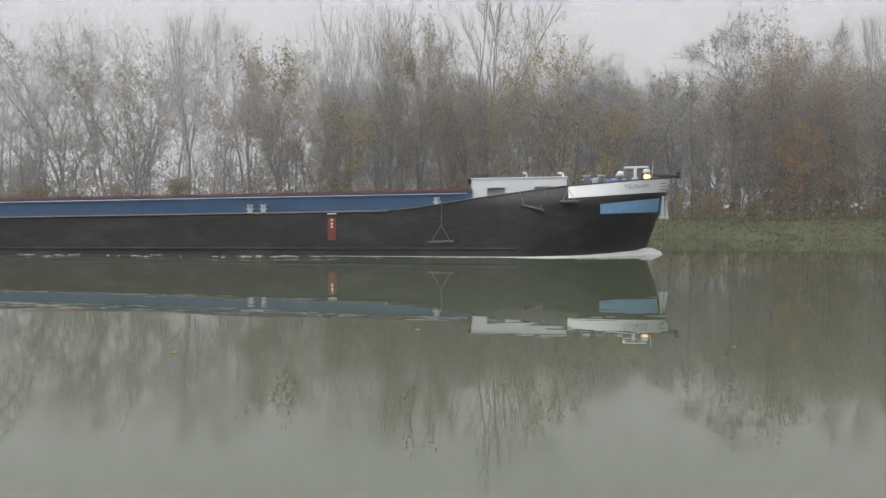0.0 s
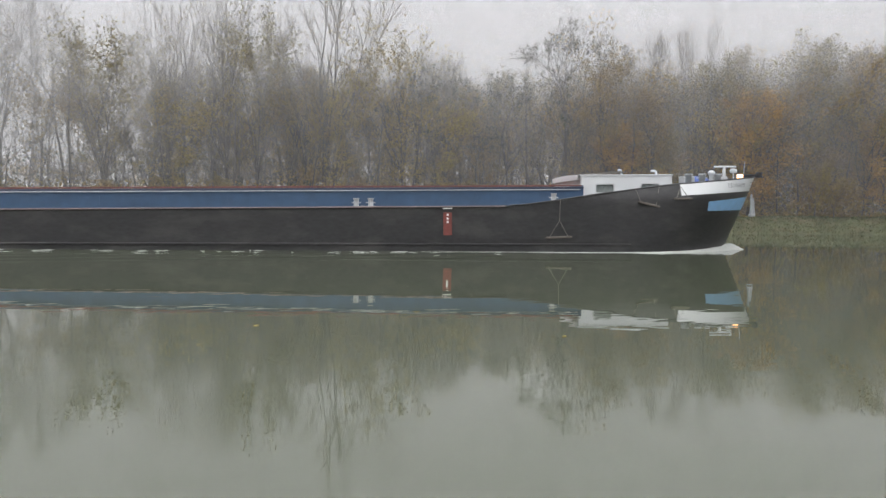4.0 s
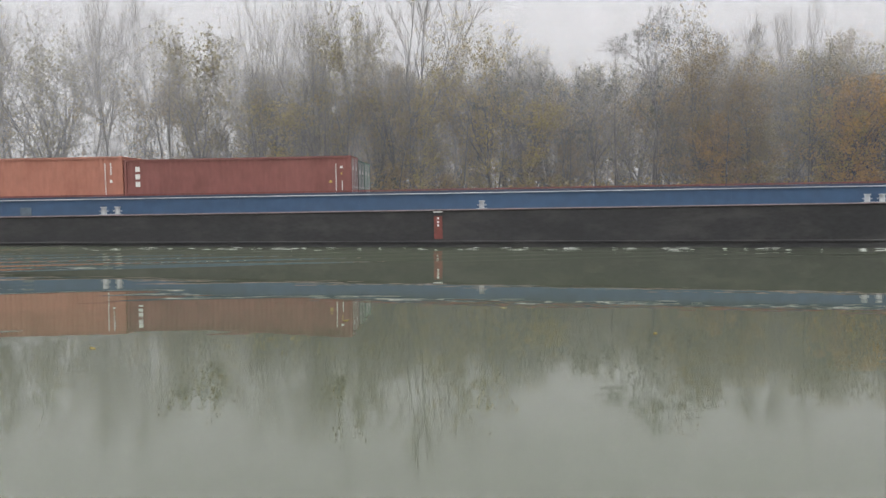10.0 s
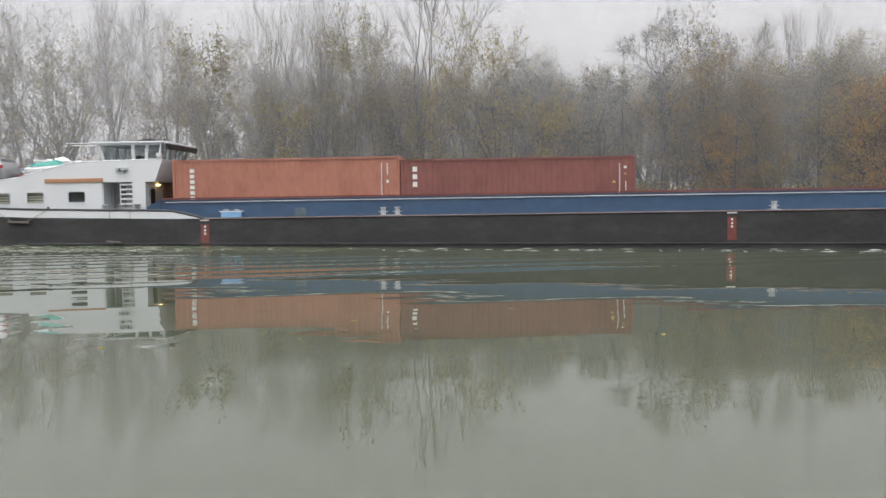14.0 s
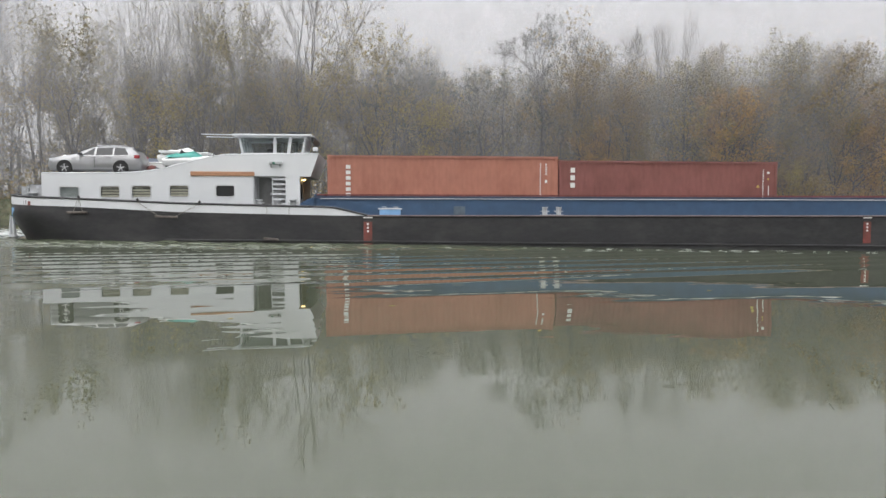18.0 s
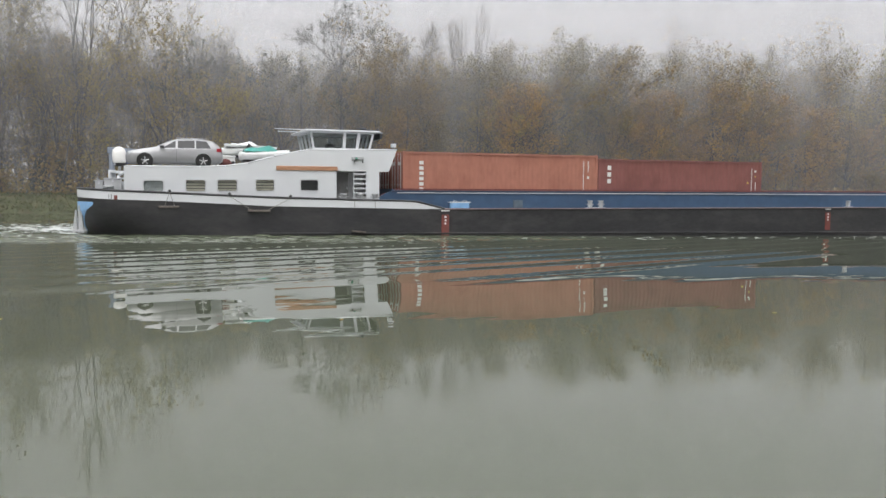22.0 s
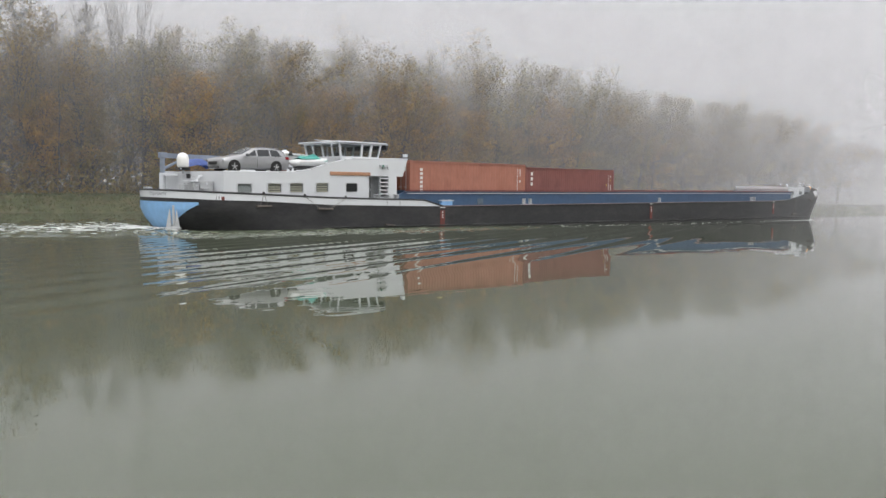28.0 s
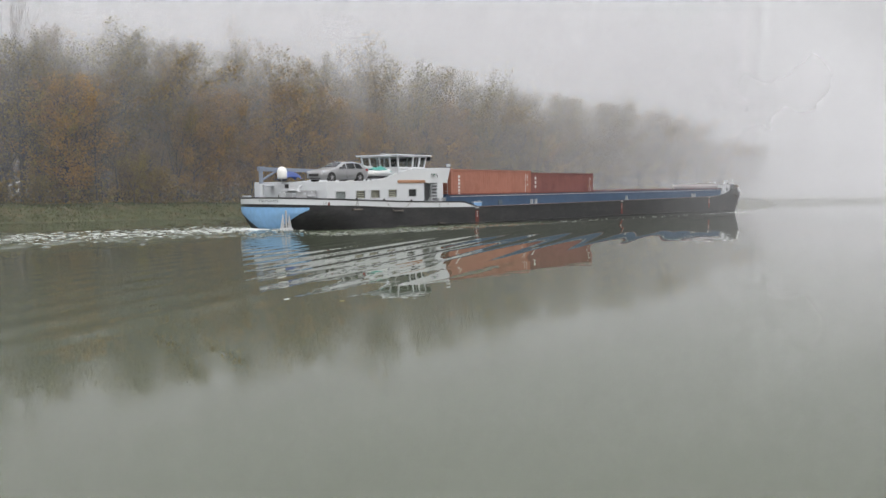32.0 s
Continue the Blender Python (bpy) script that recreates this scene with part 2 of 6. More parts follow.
def fog_mat(name, thick, patch=0.14, dim=1.0, low=1.0, high=1.0):
    """Airborne mist lit from the whole sky above; thick: how much it hides; dim: lowers its colour for the lesser light
    in dense mist; low, high: its share near the ground and in the tree tops.
    """
    m = bpy.data.materials.new(name)
    m.use_nodes = True
    nd, ln = m.node_tree.nodes, m.node_tree.links
    nd.remove(nd["Principled BSDF"])
    out = nd["Material Output"]
    up = nd.new("ShaderNodeCombineXYZ")
    up.inputs[2].default_value = 1.0
    dn = nd.new("ShaderNodeCombineXYZ")
    dn.inputs[2].default_value = -1.0
    di = nd.new("ShaderNodeBsdfDiffuse")
    di.inputs[0].default_value = (*[c * dim for c in FOG_TONE], 1)
    tl = nd.new("ShaderNodeBsdfTranslucent")
    tl.inputs[0].default_value = (*[c * dim for c in FOG_TONE], 1)
    ln.new(up.outputs[0], di.inputs["Normal"])
    ln.new(dn.outputs[0], tl.inputs["Normal"])
    ad = nd.new("ShaderNodeAddShader")
    ln.new(di.outputs[0], ad.inputs[0])
    ln.new(tl.outputs[0], ad.inputs[1])
    tp = nd.new("ShaderNodeBsdfTransparent")
    co = nd.new("ShaderNodeTexCoord")
    no = nd.new("ShaderNodeTexNoise")
    no.inputs["Scale"].default_value, no.inputs["Detail"].default_value = 0.035, 3
    ln.new(co.outputs["Object"], no.inputs["Vector"])
    rg = nd.new("ShaderNodeMapRange")
    rg.inputs[1].default_value, rg.inputs[2].default_value = 0.3, 0.7
    rg.inputs[3].default_value, rg.inputs[4].default_value = thick * (1 - patch), min(1.0, thick * (1 + patch))
    ln.new(no.outputs[0], rg.inputs[0])
    xyz = nd.new("ShaderNodeSeparateXYZ")
    ln.new(co.outputs["Object"], xyz.inputs[0])
    lift = nd.new("ShaderNodeMapRange")
    lift.inputs[1].default_value, lift.inputs[2].default_value = 4.0, 21.0
    lift.inputs[3].default_value, lift.inputs[4].default_value = low, high
    ln.new(xyz.outputs[2], lift.inputs[0])
    both = nd.new("ShaderNodeMath")
    both.operation = "MULTIPLY"
    ln.new(rg.outputs[0], both.inputs[0])
    ln.new(lift.outputs[0], both.inputs[1])
    ms = nd.new("ShaderNodeMixShader")
    ln.new(both.outputs[0], ms.inputs[0])
    ln.new(tp.outputs[0], ms.inputs[1])
    ln.new(ad.outputs[0], ms.inputs[2])
    ln.new(ms.outputs[0], out.inputs[0])
    return m


def group_of(name, label, category, group="", m=None):
    ob = new(name)
    ob.empty_display_size = 0.3
    tagged(ob, label, category, group)
    if m is not None:
        ob.matrix_basis = m
    return ob


FOG_TONE = (0.571, 0.572, 0.580)
# ---- materials ----
M_HULL = mat("hull_black_paint", (0.022, 0.0225, 0.0245), 0.5, grain=0.25, scale=3, dirt=(0.085, 0.082, 0.078), dirt_amount=0.45, dirt_scale=0.5, bump=0.15, streak=2.5)
M_BLUE = mat("coaming_blue_paint", (0.04, 0.083, 0.155), 0.45, grain=0.1, scale=2, dirt=(0.04, 0.07, 0.12), dirt_amount=0.5, dirt_scale=0.6, bump=0.08)
M_LIGHTBLUE = mat("light_blue_paint", (0.22, 0.42, 0.68), 0.45, grain=0.08, scale=3, dirt=(0.2, 0.3, 0.42), dirt_amount=0.4, bump=0.05)
M_WHITE = mat("white_ship_paint", (0.625, 0.642, 0.66), 0.4, grain=0.02, scale=2, dirt=(0.6, 0.59, 0.56), dirt_amount=0.14, dirt_scale=0.5, bump=0.03, streak=0.6)
M_FRAME = mat("window_frame_grey", (0.55, 0.56, 0.57), 0.4, grain=0.05)
M_CURTAIN = mat("pale_curtain", (0.42, 0.43, 0.42), 0.8, grain=0.1)
M_CRANE = mat("crane_blue_grey", (0.22, 0.25, 0.30), 0.5, grain=0.1, scale=4)
M_GEAR = mat("dark_red_gear", (0.11, 0.035, 0.03), 0.8, grain=0.3, scale=5)
M_GREY = mat("grey_ship_paint", (0.42, 0.43, 0.44), 0.5, grain=0.1, scale=5, dirt_amount=0.3)
M_DARK = mat("dark_metal", (0.03, 0.03, 0.032), 0.5, grain=0.2, scale=8)
M_RUST = mat("red_lead_paint", (0.17, 0.042, 0.035), 0.6, grain=0.2, scale=6, dirt=(0.09, 0.05, 0.035), dirt_amount=0.6, dirt_scale=2)
M_EDGE = mat("worn_deck_edge", (0.27, 0.20, 0.20), 0.6, grain=0.2, scale=3)
M_RAIL = mat("galvanised_rail", (0.6, 0.62, 0.64), 0.4, 0.3, grain=0.1, scale=12)
M_DECK = mat("deck_paint", (0.10, 0.13, 0.16), 0.7, grain=0.2, scale=4)
M_WOOD = mat("varnished_wood", (0.40, 0.21, 0.12), 0.4, grain=0.3, scale=3, dirt=(0.18, 0.09, 0.05), dirt_amount=0.5, streak=12)
M_OLDWOOD = mat("wet_timber", (0.13, 0.115, 0.10), 0.8, grain=0.35, scale=9, streak=3)
M_ROPE = mat("rope", (0.20, 0.19, 0.17), 0.9, grain=0.2, scale=30)
M_GLASS = glass_mat("window_glass", (0.09, 0.095, 0.1), 0.04, 0.28)
# dark tone that stands in for the unlit inside of the cabins
M_INSIDE = mat("cabin_interior", (0.10, 0.09, 0.08), 0.8)
M_BLIND = mat("window_blind", (0.60, 0.54, 0.42), 0.7, grain=0.1)
M_RUBBER = mat("rubber", (0.02, 0.02, 0.02), 0.85, grain=0.2, scale=15)
M_WHITEMARK = mat("white_marking", (0.72, 0.72, 0.70), 0.6, grain=0.08)
M_YELLOW = mat("yellow_marking", (0.5, 0.37, 0.1), 0.6)
M_LETTER = mat("grey_lettering", (0.16, 0.17, 0.19), 0.6, grain=0.05)
M_TARP = mat("blue_tarpaulin", (0.035, 0.07, 0.24), 0.5, grain=0.2, scale=4)
M_LAMP = glow_mat("warm_lamp_glow", (1.0, 0.46, 0.17), 7.0)
M_CABINLAMP = glow_mat("cabin_lamp_glow", (1.0, 0.72, 0.3), 4.0)
M_GREENLAMP = glow_mat("green_lamp_glow", (0.02, 0.16, 0.1), 0.04)
M_BARK = mat("bark", (0.05, 0.044, 0.037), 0.9, grain=0.35, scale=4, dirt=(0.05, 0.055, 0.038), dirt_amount=0.5, bump=0.3, streak=0.3, rand=0.3)
M_TWIG = mat("twig", (0.105, 0.088, 0.07), 0.9, grain=0.3, scale=2, bump=0, rand=0.3)
L_OLIVE = leaf_mat("leaves_olive_brown", (0.14, 0.112, 0.036), (0.195, 0.15, 0.046), (0.215, 0.182, 0.052))
L_YELLOW = leaf_mat("leaves_yellow", (0.23, 0.17, 0.04), (0.32, 0.235, 0.05), (0.23, 0.195, 0.052))
L_ORANGE = leaf_mat("leaves_orange_brown", (0.27, 0.15, 0.042), (0.36, 0.2, 0.052), (0.31, 0.2, 0.058))
L_BROWN = leaf_mat("leaves_dry_brown", (0.19, 0.127, 0.042), (0.25, 0.165, 0.052), (0.24, 0.178, 0.058))
L_IVY = leaf_mat("leaves_ivy", (0.025, 0.032, 0.018), (0.035, 0.045, 0.022), (0.05, 0.055, 0.028), 0.15)
L_GRASS = leaf_mat("grass_blades", (0.052, 0.07, 0.025), (0.07, 0.09, 0.031), (0.1, 0.095, 0.045), 0.25)
L_REED = leaf_mat("dead_grass_and_litter", (0.12, 0.09, 0.05), (0.16, 0.12, 0.06), (0.10, 0.10, 0.045), 0.2)


def ground_material():
    m = mat("bank_soil_and_grass", (0.058, 0.066, 0.03), 0.9, grain=0.35, scale=1.5, dirt=(0.11, 0.085, 0.05), dirt_amount=0.8, dirt_scale=0.5, bump=0.5)
    return m


def ripple_normal(nd, ln, extra):
    co = nd.new("ShaderNodeTexCoord")
    mp = nd.new("ShaderNodeMapping")
    mp.inputs["Scale"].default_value = (0.5, 1.0, 1.0)
    ln.new(co.outputs["Object"], mp.inputs[0])
    n1 = nd.new("ShaderNodeTexNoise")
    n1.inputs["Scale"].default_value, n1.inputs["Detail"].default_value = 0.9, 1
    n2 = nd.new("ShaderNodeTexNoise")
    n2.inputs["Scale"].default_value, n2.inputs["Detail"].default_value = 2.6, 1
    ln.new(mp.outputs[0], n1.inputs["Vector"])
    ln.new(mp.outputs[0], n2.inputs["Vector"])
    b1 = nd.new("ShaderNodeBump")
    b1.inputs["Strength"].default_value, b1.inputs["Distance"].default_value = 1.0, 0.0028 + extra
    b2 = nd.new("ShaderNodeBump")
    b2.inputs["Strength"].default_value, b2.inputs["Distance"].default_value = 1.0, 0.0013 + extra * 0.6
    ln.new(n1.outputs[0], b1.inputs["Height"])
    ln.new(n2.outputs[0], b2.inputs["Height"])
    ln.new(b1.outputs[0], b2.inputs["Normal"])
    return b2.outputs[0]


def murk_colour(nd, ln):
    co = nd.new("ShaderNodeTexCoord")
    n0 = nd.new("ShaderNodeTexNoise")
    n0.inputs["Scale"].default_value, n0.inputs["Detail"].default_value = 0.05, 4
    ln.new(co.outputs["Object"], n0.inputs["Vector"])
    rp = nd.new("ShaderNodeValToRGB")
    rp.color_ramp.elements[0].color = (0.069, 0.080, 0.053, 1)
    rp.color_ramp.elements[1].color = (0.078, 0.090, 0.060, 1)
    ln.new(n0.outputs[0], rp.inputs[0])
    return rp.outputs[0]


def water_material(name, extra=0.0):
    """Murky green canal water stirred into waves."""
    m = bpy.data.materials.new(name)
    m.use_nodes = True
    nd, ln = m.node_tree.nodes, m.node_tree.links
    bs = nd["Principled BSDF"]
    bs.inputs["Roughness"].default_value = 0.005
    bs.inputs["IOR"].default_value = 1.7
    ln.new(murk_colour(nd, ln), bs.inputs["Base Color"])
    ln.new(ripple_normal(nd, ln, extra), bs.inputs["Normal"])
    return m


M_GROUND = ground_material()
M_WATER = water_material("canal_water")
M_SWELL = water_material("canal_water_in_waves", -0.0016)
M_WAKE = water_material("stirred_canal_water", 0.005)


# ---- ground, canal and mist ----
def bank_height(x, y):
    prof = ((-900, 3.0), (-60, 1.2), (-4, 0.85), (0.2, 0.76), (0.4, 0.7), (0.5, -1.5), (8, -3.2), (66, -3.2), (72.6, -0.5), (73.6, 0.12), (74.6, 0.5), (76.6, 1.28), (78.2, 1.5), (82, 1.6), (95, 1.8), (140, 2.5), (900, 6))
    for (a, za), (b, zb) in zip(prof[:-1], prof[1:]):
        if a <= y <= b:
            z = za + (zb - za) * (y - a) / (b - a)
            break
    else:
        z = prof[-1][1]
    if y > 73 or y < -1:
        z += 0.16 * noise.noise(Vector((x * 0.23, y * 0.3, 1.7))) + 0.07 * noise.noise(Vector((x * 0.9, y * 0.9, 4.1)))
    return z


def build_ground():
    xs = [-900, -600, -400, -250, -170] + [-120 + 1.6 * i for i in range(0, 226)] + [260, 300, 360, 450, 600, 900]
    ys = [-900, -400, -150, -60, -20, -8, -4, -2, -1, 0, 0.2, 0.4, 0.5, 2.2, 5, 8, 30, 66, 70, 72, 72.8, 73.3, 73.8, 74.3, 74.9, 75.5, 76.1, 76.8, 77.5, 78.4, 79.5, 81, 83, 86, 90, 95, 102, 112, 140, 200, 400, 900]
    g = Geo().grid([[(x, y, bank_height(x, y)) for x in xs] for y in ys])
    tagged(part("ground", g, M_GROUND, None, "grassy canal banks with damp soil and leaf litter", True), kind="structure", category="ground")
    w = Geo().grid([[(x, y, 0.0) for x in (-900, -300, -100, 0, 100, 300, 900)] for y in (0.42, 10, 25, 40, 60, 74.4)])
    tagged(part("water", w, M_WATER, None, "still murky green canal water mirroring the wood", True), kind="structure", category="water")


def build_mist():
    """Banks of mist: thin over the canal, caught among the trees, dense far off."""
    rings = ((93, 0.022), (97, 0.02), (101, 0.02), (106, 0.02), (111, 0.02), (116, 0.02), (121, 0.02), (126, 0.02), (131, 0.022), (136, 0.024), (142, 0.028), (149, 0.034), (157, 0.042), (168, 0.06), (184, 0.10), (205, 0.15), (228, 0.2), (255, 0.26))
    for r, thick in rings:
        n = 72
        h = r * 0.75
        g = Geo().grid([[(r * math.cos(2 * math.pi * k / n), r * math.sin(2 * math.pi * k / n), z) for k in range(n + 1)] for z in (-0.05, 4, h * 0.5, h)])
        # far rings: the dimmer light in dense mist is put into their tone
        tagged(part("mist", g, fog_mat("mist_bank", thick, dim=0.9 if r > 160 else 1.0), None, "pale grey mist hanging over the canal", True), kind="structure", category="mist")
    g = Geo().grid([[(x, 66 + 0.8 * math.sin(x * 0.04), z) for x in stations_of(-1600, 1600, 160)] for z in (-0.05, 8, 20, 60)])
    tagged(part("mist", g, fog_mat("water_mist", 0.045), None, "thin pale mist over the water", True), kind="structure", category="mist")
    for y, thick in ((79.2, 0.085), (81.0, 0.05), (83.0, 0.075), (86.4, 0.085), (90.5, 0.085), (95.5, 0.09), (103, 0.10), (112, 0.10)):
        g = Geo().grid([[(x, y + 1.2 * math.sin(x * 0.05 + y), z) for x in stations_of(-1600, 1600, 160)] for z in (0.9, 8, 20, 70)])
        tagged(part("mist", g, fog_mat("wood_mist", thick, low=0.75, high=1.7), None, "pale grey mist among the trees", True), kind="structure", category="mist")


def stations_of(a, b, n):
    return [a + (b - a) * i / n for i in range(n + 1)]


# ---- trees ----
LEAF = (Vector((-0.5, -0.35, 0.0)), Vector((0.5, -0.3, 0.0)), Vector((0.05, 0.6, 0.0)))


def scatter_leaf(geo, rnd, p, s):
    e = Euler((rnd.uniform(0, 6.3), rnd.uniform(0, 6.3), rnd.uniform(0, 6.3))).to_matrix()
    geo.add([tuple(p + e @ (v * s)) for v in LEAF], [(0, 1, 2)])


def along(pts, u):
    q = u * (len(pts) - 1)
    i = min(int(q), len(pts) - 2)
    return pts[i].lerp(pts[i + 1], q - i)


def turned(d, angle, az):
    """A direction that leaves d by an angle, at an azimuth round it."""
    a = d.orthogonal().normalized()
    b = d.cross(a)
    return (d * math.cos(angle) + (a * math.cos(az) + b * math.sin(az)) * math.sin(angle)).normalized()


class Growth:
    """The wood, twigs, leaves and ivy of one tree that stands at the origin."""

    def __init__(self, seed, height):
        self.rnd, self.height = random.Random(seed), height
        self.wood, self.fine, self.leaf, self.creeper = Geo(), Geo(), Geo(), Geo()
        self.tips, self.stem = [], []

    def shoot(self, p, d, length, r0, r1, n, wiggle, rise, level):
        """One bent, tapering length of wood."""
        rnd, pts = self.rnd, [p]
        for i in range(n):
            d = (d + Vector((rnd.gauss(0, wiggle), rnd.gauss(0, wiggle), rnd.gauss(0, wiggle * 0.5) + rise))).normalized()
            p = p + d * (length / n)
            pts.append(p)
        for i in range(n):
            a, b = r0 + (r1 - r0) * i / n, r0 + (r1 - r0) * (i + 1) / n
            (self.wood if level < 3 else self.fine).tube(pts[i], pts[i + 1], a, b, (7, 5, 4, 3, 3, 3, 3)[level], False)
        return pts, d

    def twigs(self, count, long, up, spread=0.42, wide=0.017):
        """Fine shoots from the outer branches."""
        rnd = self.rnd
        for i in range(count):
            sp = self.tips[i % len(self.tips)]
            p = along(sp, rnd.random() ** 0.6)
            d = (sp[-1] - sp[0]).normalized()
            d = (d + Vector((rnd.gauss(0, spread), rnd.gauss(0, spread), rnd.gauss(0, spread * 0.6) + up))).normalized()
            q = p + d * long * rnd.uniform(0.5, 1.2)
            w = turned(d, math.pi / 2, rnd.uniform(0, 6.3)) * wide
            self.fine.add([tuple(p - w), tuple(p + w), tuple(q)], [(0, 1, 2)])

    def leaves(self, count, size, low, loose=0.3, cluster=0):
        """Leaves about the outer branches, singly or bunched at the tips."""
        rnd = self.rnd
        for i in range(count):
            sp = self.tips[rnd.randrange(len(self.tips))]
            k = loose * 0.45 if cluster and i % 3 else loose
            at = 1.0 if cluster and i % 3 else rnd.random() ** 0.7
            p = along(sp, at) + Vector((rnd.gauss(0, k), rnd.gauss(0, k), rnd.gauss(0, k)))
            if p.z > self.height * low:
                scatter_leaf(self.leaf, rnd, p, size * rnd.uniform(0.55, 1.3))

    def ivy(self, count, top):
        rnd = self.rnd
        for i in range(count):
            z = self.height * top * rnd.random() ** 1.15
            r = rnd.random() ** 0.7 * (1.25 - 0.75 * z / (self.height * top)) * (0.75 + 0.5 * noise.noise(Vector((z * 0.5, 0, self.height))))
            az = rnd.uniform(0, 6.3)
            scatter_leaf(self.creeper, rnd, along(self.stem, min(0.99, z / self.height)) + Vector((math.cos(az) * r, math.sin(az) * r, 0)), 0.27 * rnd.uniform(0.6, 1.3))


def fan_tree(seed, height, fork_at=0.3, leaders=5, fan=(10, 30), depth=4, angle=(12, 30), side=1.0, wiggle=0.05, rise=0.05, flat=0.0, girth=0.2, lean=0.0):
    """A stem that divides into leaders and these again, like ash, poplar or willow."""
    g = Growth(seed, height)
    rnd = g.rnd
    stem, d0 = g.shoot(Vector((0, 0, -0.4)), Vector((lean, rnd.gauss(0, 0.03), 1)).normalized(), height * fork_at + 0.4, girth, girth * 0.72, 4, 0.035, 0.02, 0)
    g.stem = stem + [stem[-1] + Vector((0, 0, height * (1 - fork_at)))]

    def branch(p, d, length, r, level):
        level_rise = rise - flat * max(0.0, p.z / height - 0.62) * 0.9
        pts, d = g.shoot(p, d, length, r, r * 0.62, 3 if level < 3 else 2, wiggle * (1 + 0.35 * level), level_rise, level)
        if level >= depth:
            g.tips.append(pts)
            return
        if level >= depth - 1:
            g.tips.append(pts)
        spin = rnd.uniform(0, 6.3)
        for k in range(2 if rnd.random() < 0.68 else 3):
            a = math.radians(rnd.uniform(*angle) * (0.45 if k == 0 else 1.0))
            branch(pts[-1], turned(d, a, spin + 2.4 * k), length * rnd.uniform(0.62, 0.86), r * (0.6 if k == 0 else 0.5), level + 1)
        for k in range(int(side * 2 + rnd.random())):
            a = math.radians(rnd.uniform(28, 52))
            at = along(pts, rnd.uniform(0.2, 0.85))
            branch(at, turned(d, a, rnd.uniform(0, 6.3)), length * rnd.uniform(0.38, 0.6), r * 0.4, max(level + 2, depth - 1))

    total = sum(0.74 ** i for i in range(depth))
    for k in range(leaders):
        a = math.radians(rnd.uniform(*fan) * (0.3 if k == 0 else 1.0))
        first = height * (1 - fork_at) / total / max(0.72, math.cos(a)) * rnd.uniform(0.88, 1.04)
        start = along(stem, 1.0 if k < 3 else rnd.uniform(0.72, 1.0))
        branch(start, turned(d0, a, 6.283 * k / leaders + rnd.uniform(-0.4, 0.4)), first, girth * (0.6 if k == 0 else 0.45), 1)
    # small shoots on the bare stem
    for k in range(5):
        branch(along(stem, rnd.uniform(0.4, 0.95)), turned(d0, math.radians(rnd.uniform(40, 70)), rnd.uniform(0, 6.3)), height * 0.1, 0.04, max(3, depth - 1))
    return g


def spire_tree(seed, height, spread, limbs, sub=6, upswept=0.9, clear=0.12, widest=0.35, girth=0.19, lean=0.0):
    """One stem to the top with many limbs from low down, like alder, oak or maple in a wood."""
    g = Growth(seed, height)
    rnd = g.rnd
    g.stem, _ = g.shoot(Vector((0, 0, -0.4)), Vector((lean, rnd.gauss(0, 0.03), 1)).normalized(), height * 0.95, girth, 0.025, 6, 0.04, 0.03, 0)
    for i in range(limbs):
        u = clear + (0.98 - clear) * ((i + rnd.random()) / limbs)
        az = 2.4 * i + rnd.uniform(-0.5, 0.5)
        d = Vector((math.cos(az), math.sin(az), upswept * rnd.uniform(0.7, 1.3) * (0.7 + 0.7 * u))).normalized()
        size = spread * (1.0 - 0.6 * max(0.0, u - widest) / (1 - widest)) * (1.0 - 0.4 * max(0.0, widest - u) / widest) * rnd.uniform(0.6, 1.12)
        pts, d = g.shoot(along(g.stem, u), d, size, 0.018 + 0.0105 * size, 0.012, 4, 0.1, 0.05 * upswept, 2)
        for j in range(sub):
            q = along(pts, rnd.uniform(0.2, 1.0))
            tip, _ = g.shoot(q, turned(d, math.radians(rnd.uniform(15, 50)), rnd.uniform(0, 6.3)), size * rnd.uniform(0.25, 0.5), 0.022, 0.01, 2, 0.16, 0.07, 4)
            g.tips.append(tip)
    return g


def tree(label, leaf_material, g):
    t = group_of("tree", label, "tree", "trees of the far bank")
    part("trunk", g.wood, M_BARK, t, smooth=True)
    part("branchwork", g.fine, M_TWIG, t, kind="stuff")
    if g.leaf.f:
        part("crown", g.leaf, leaf_material, t, kind="stuff")
    if g.creeper.f:
        part("ivy", g.creeper, L_IVY, t, "dark evergreen ivy round the trunk", kind="stuff")
    return t


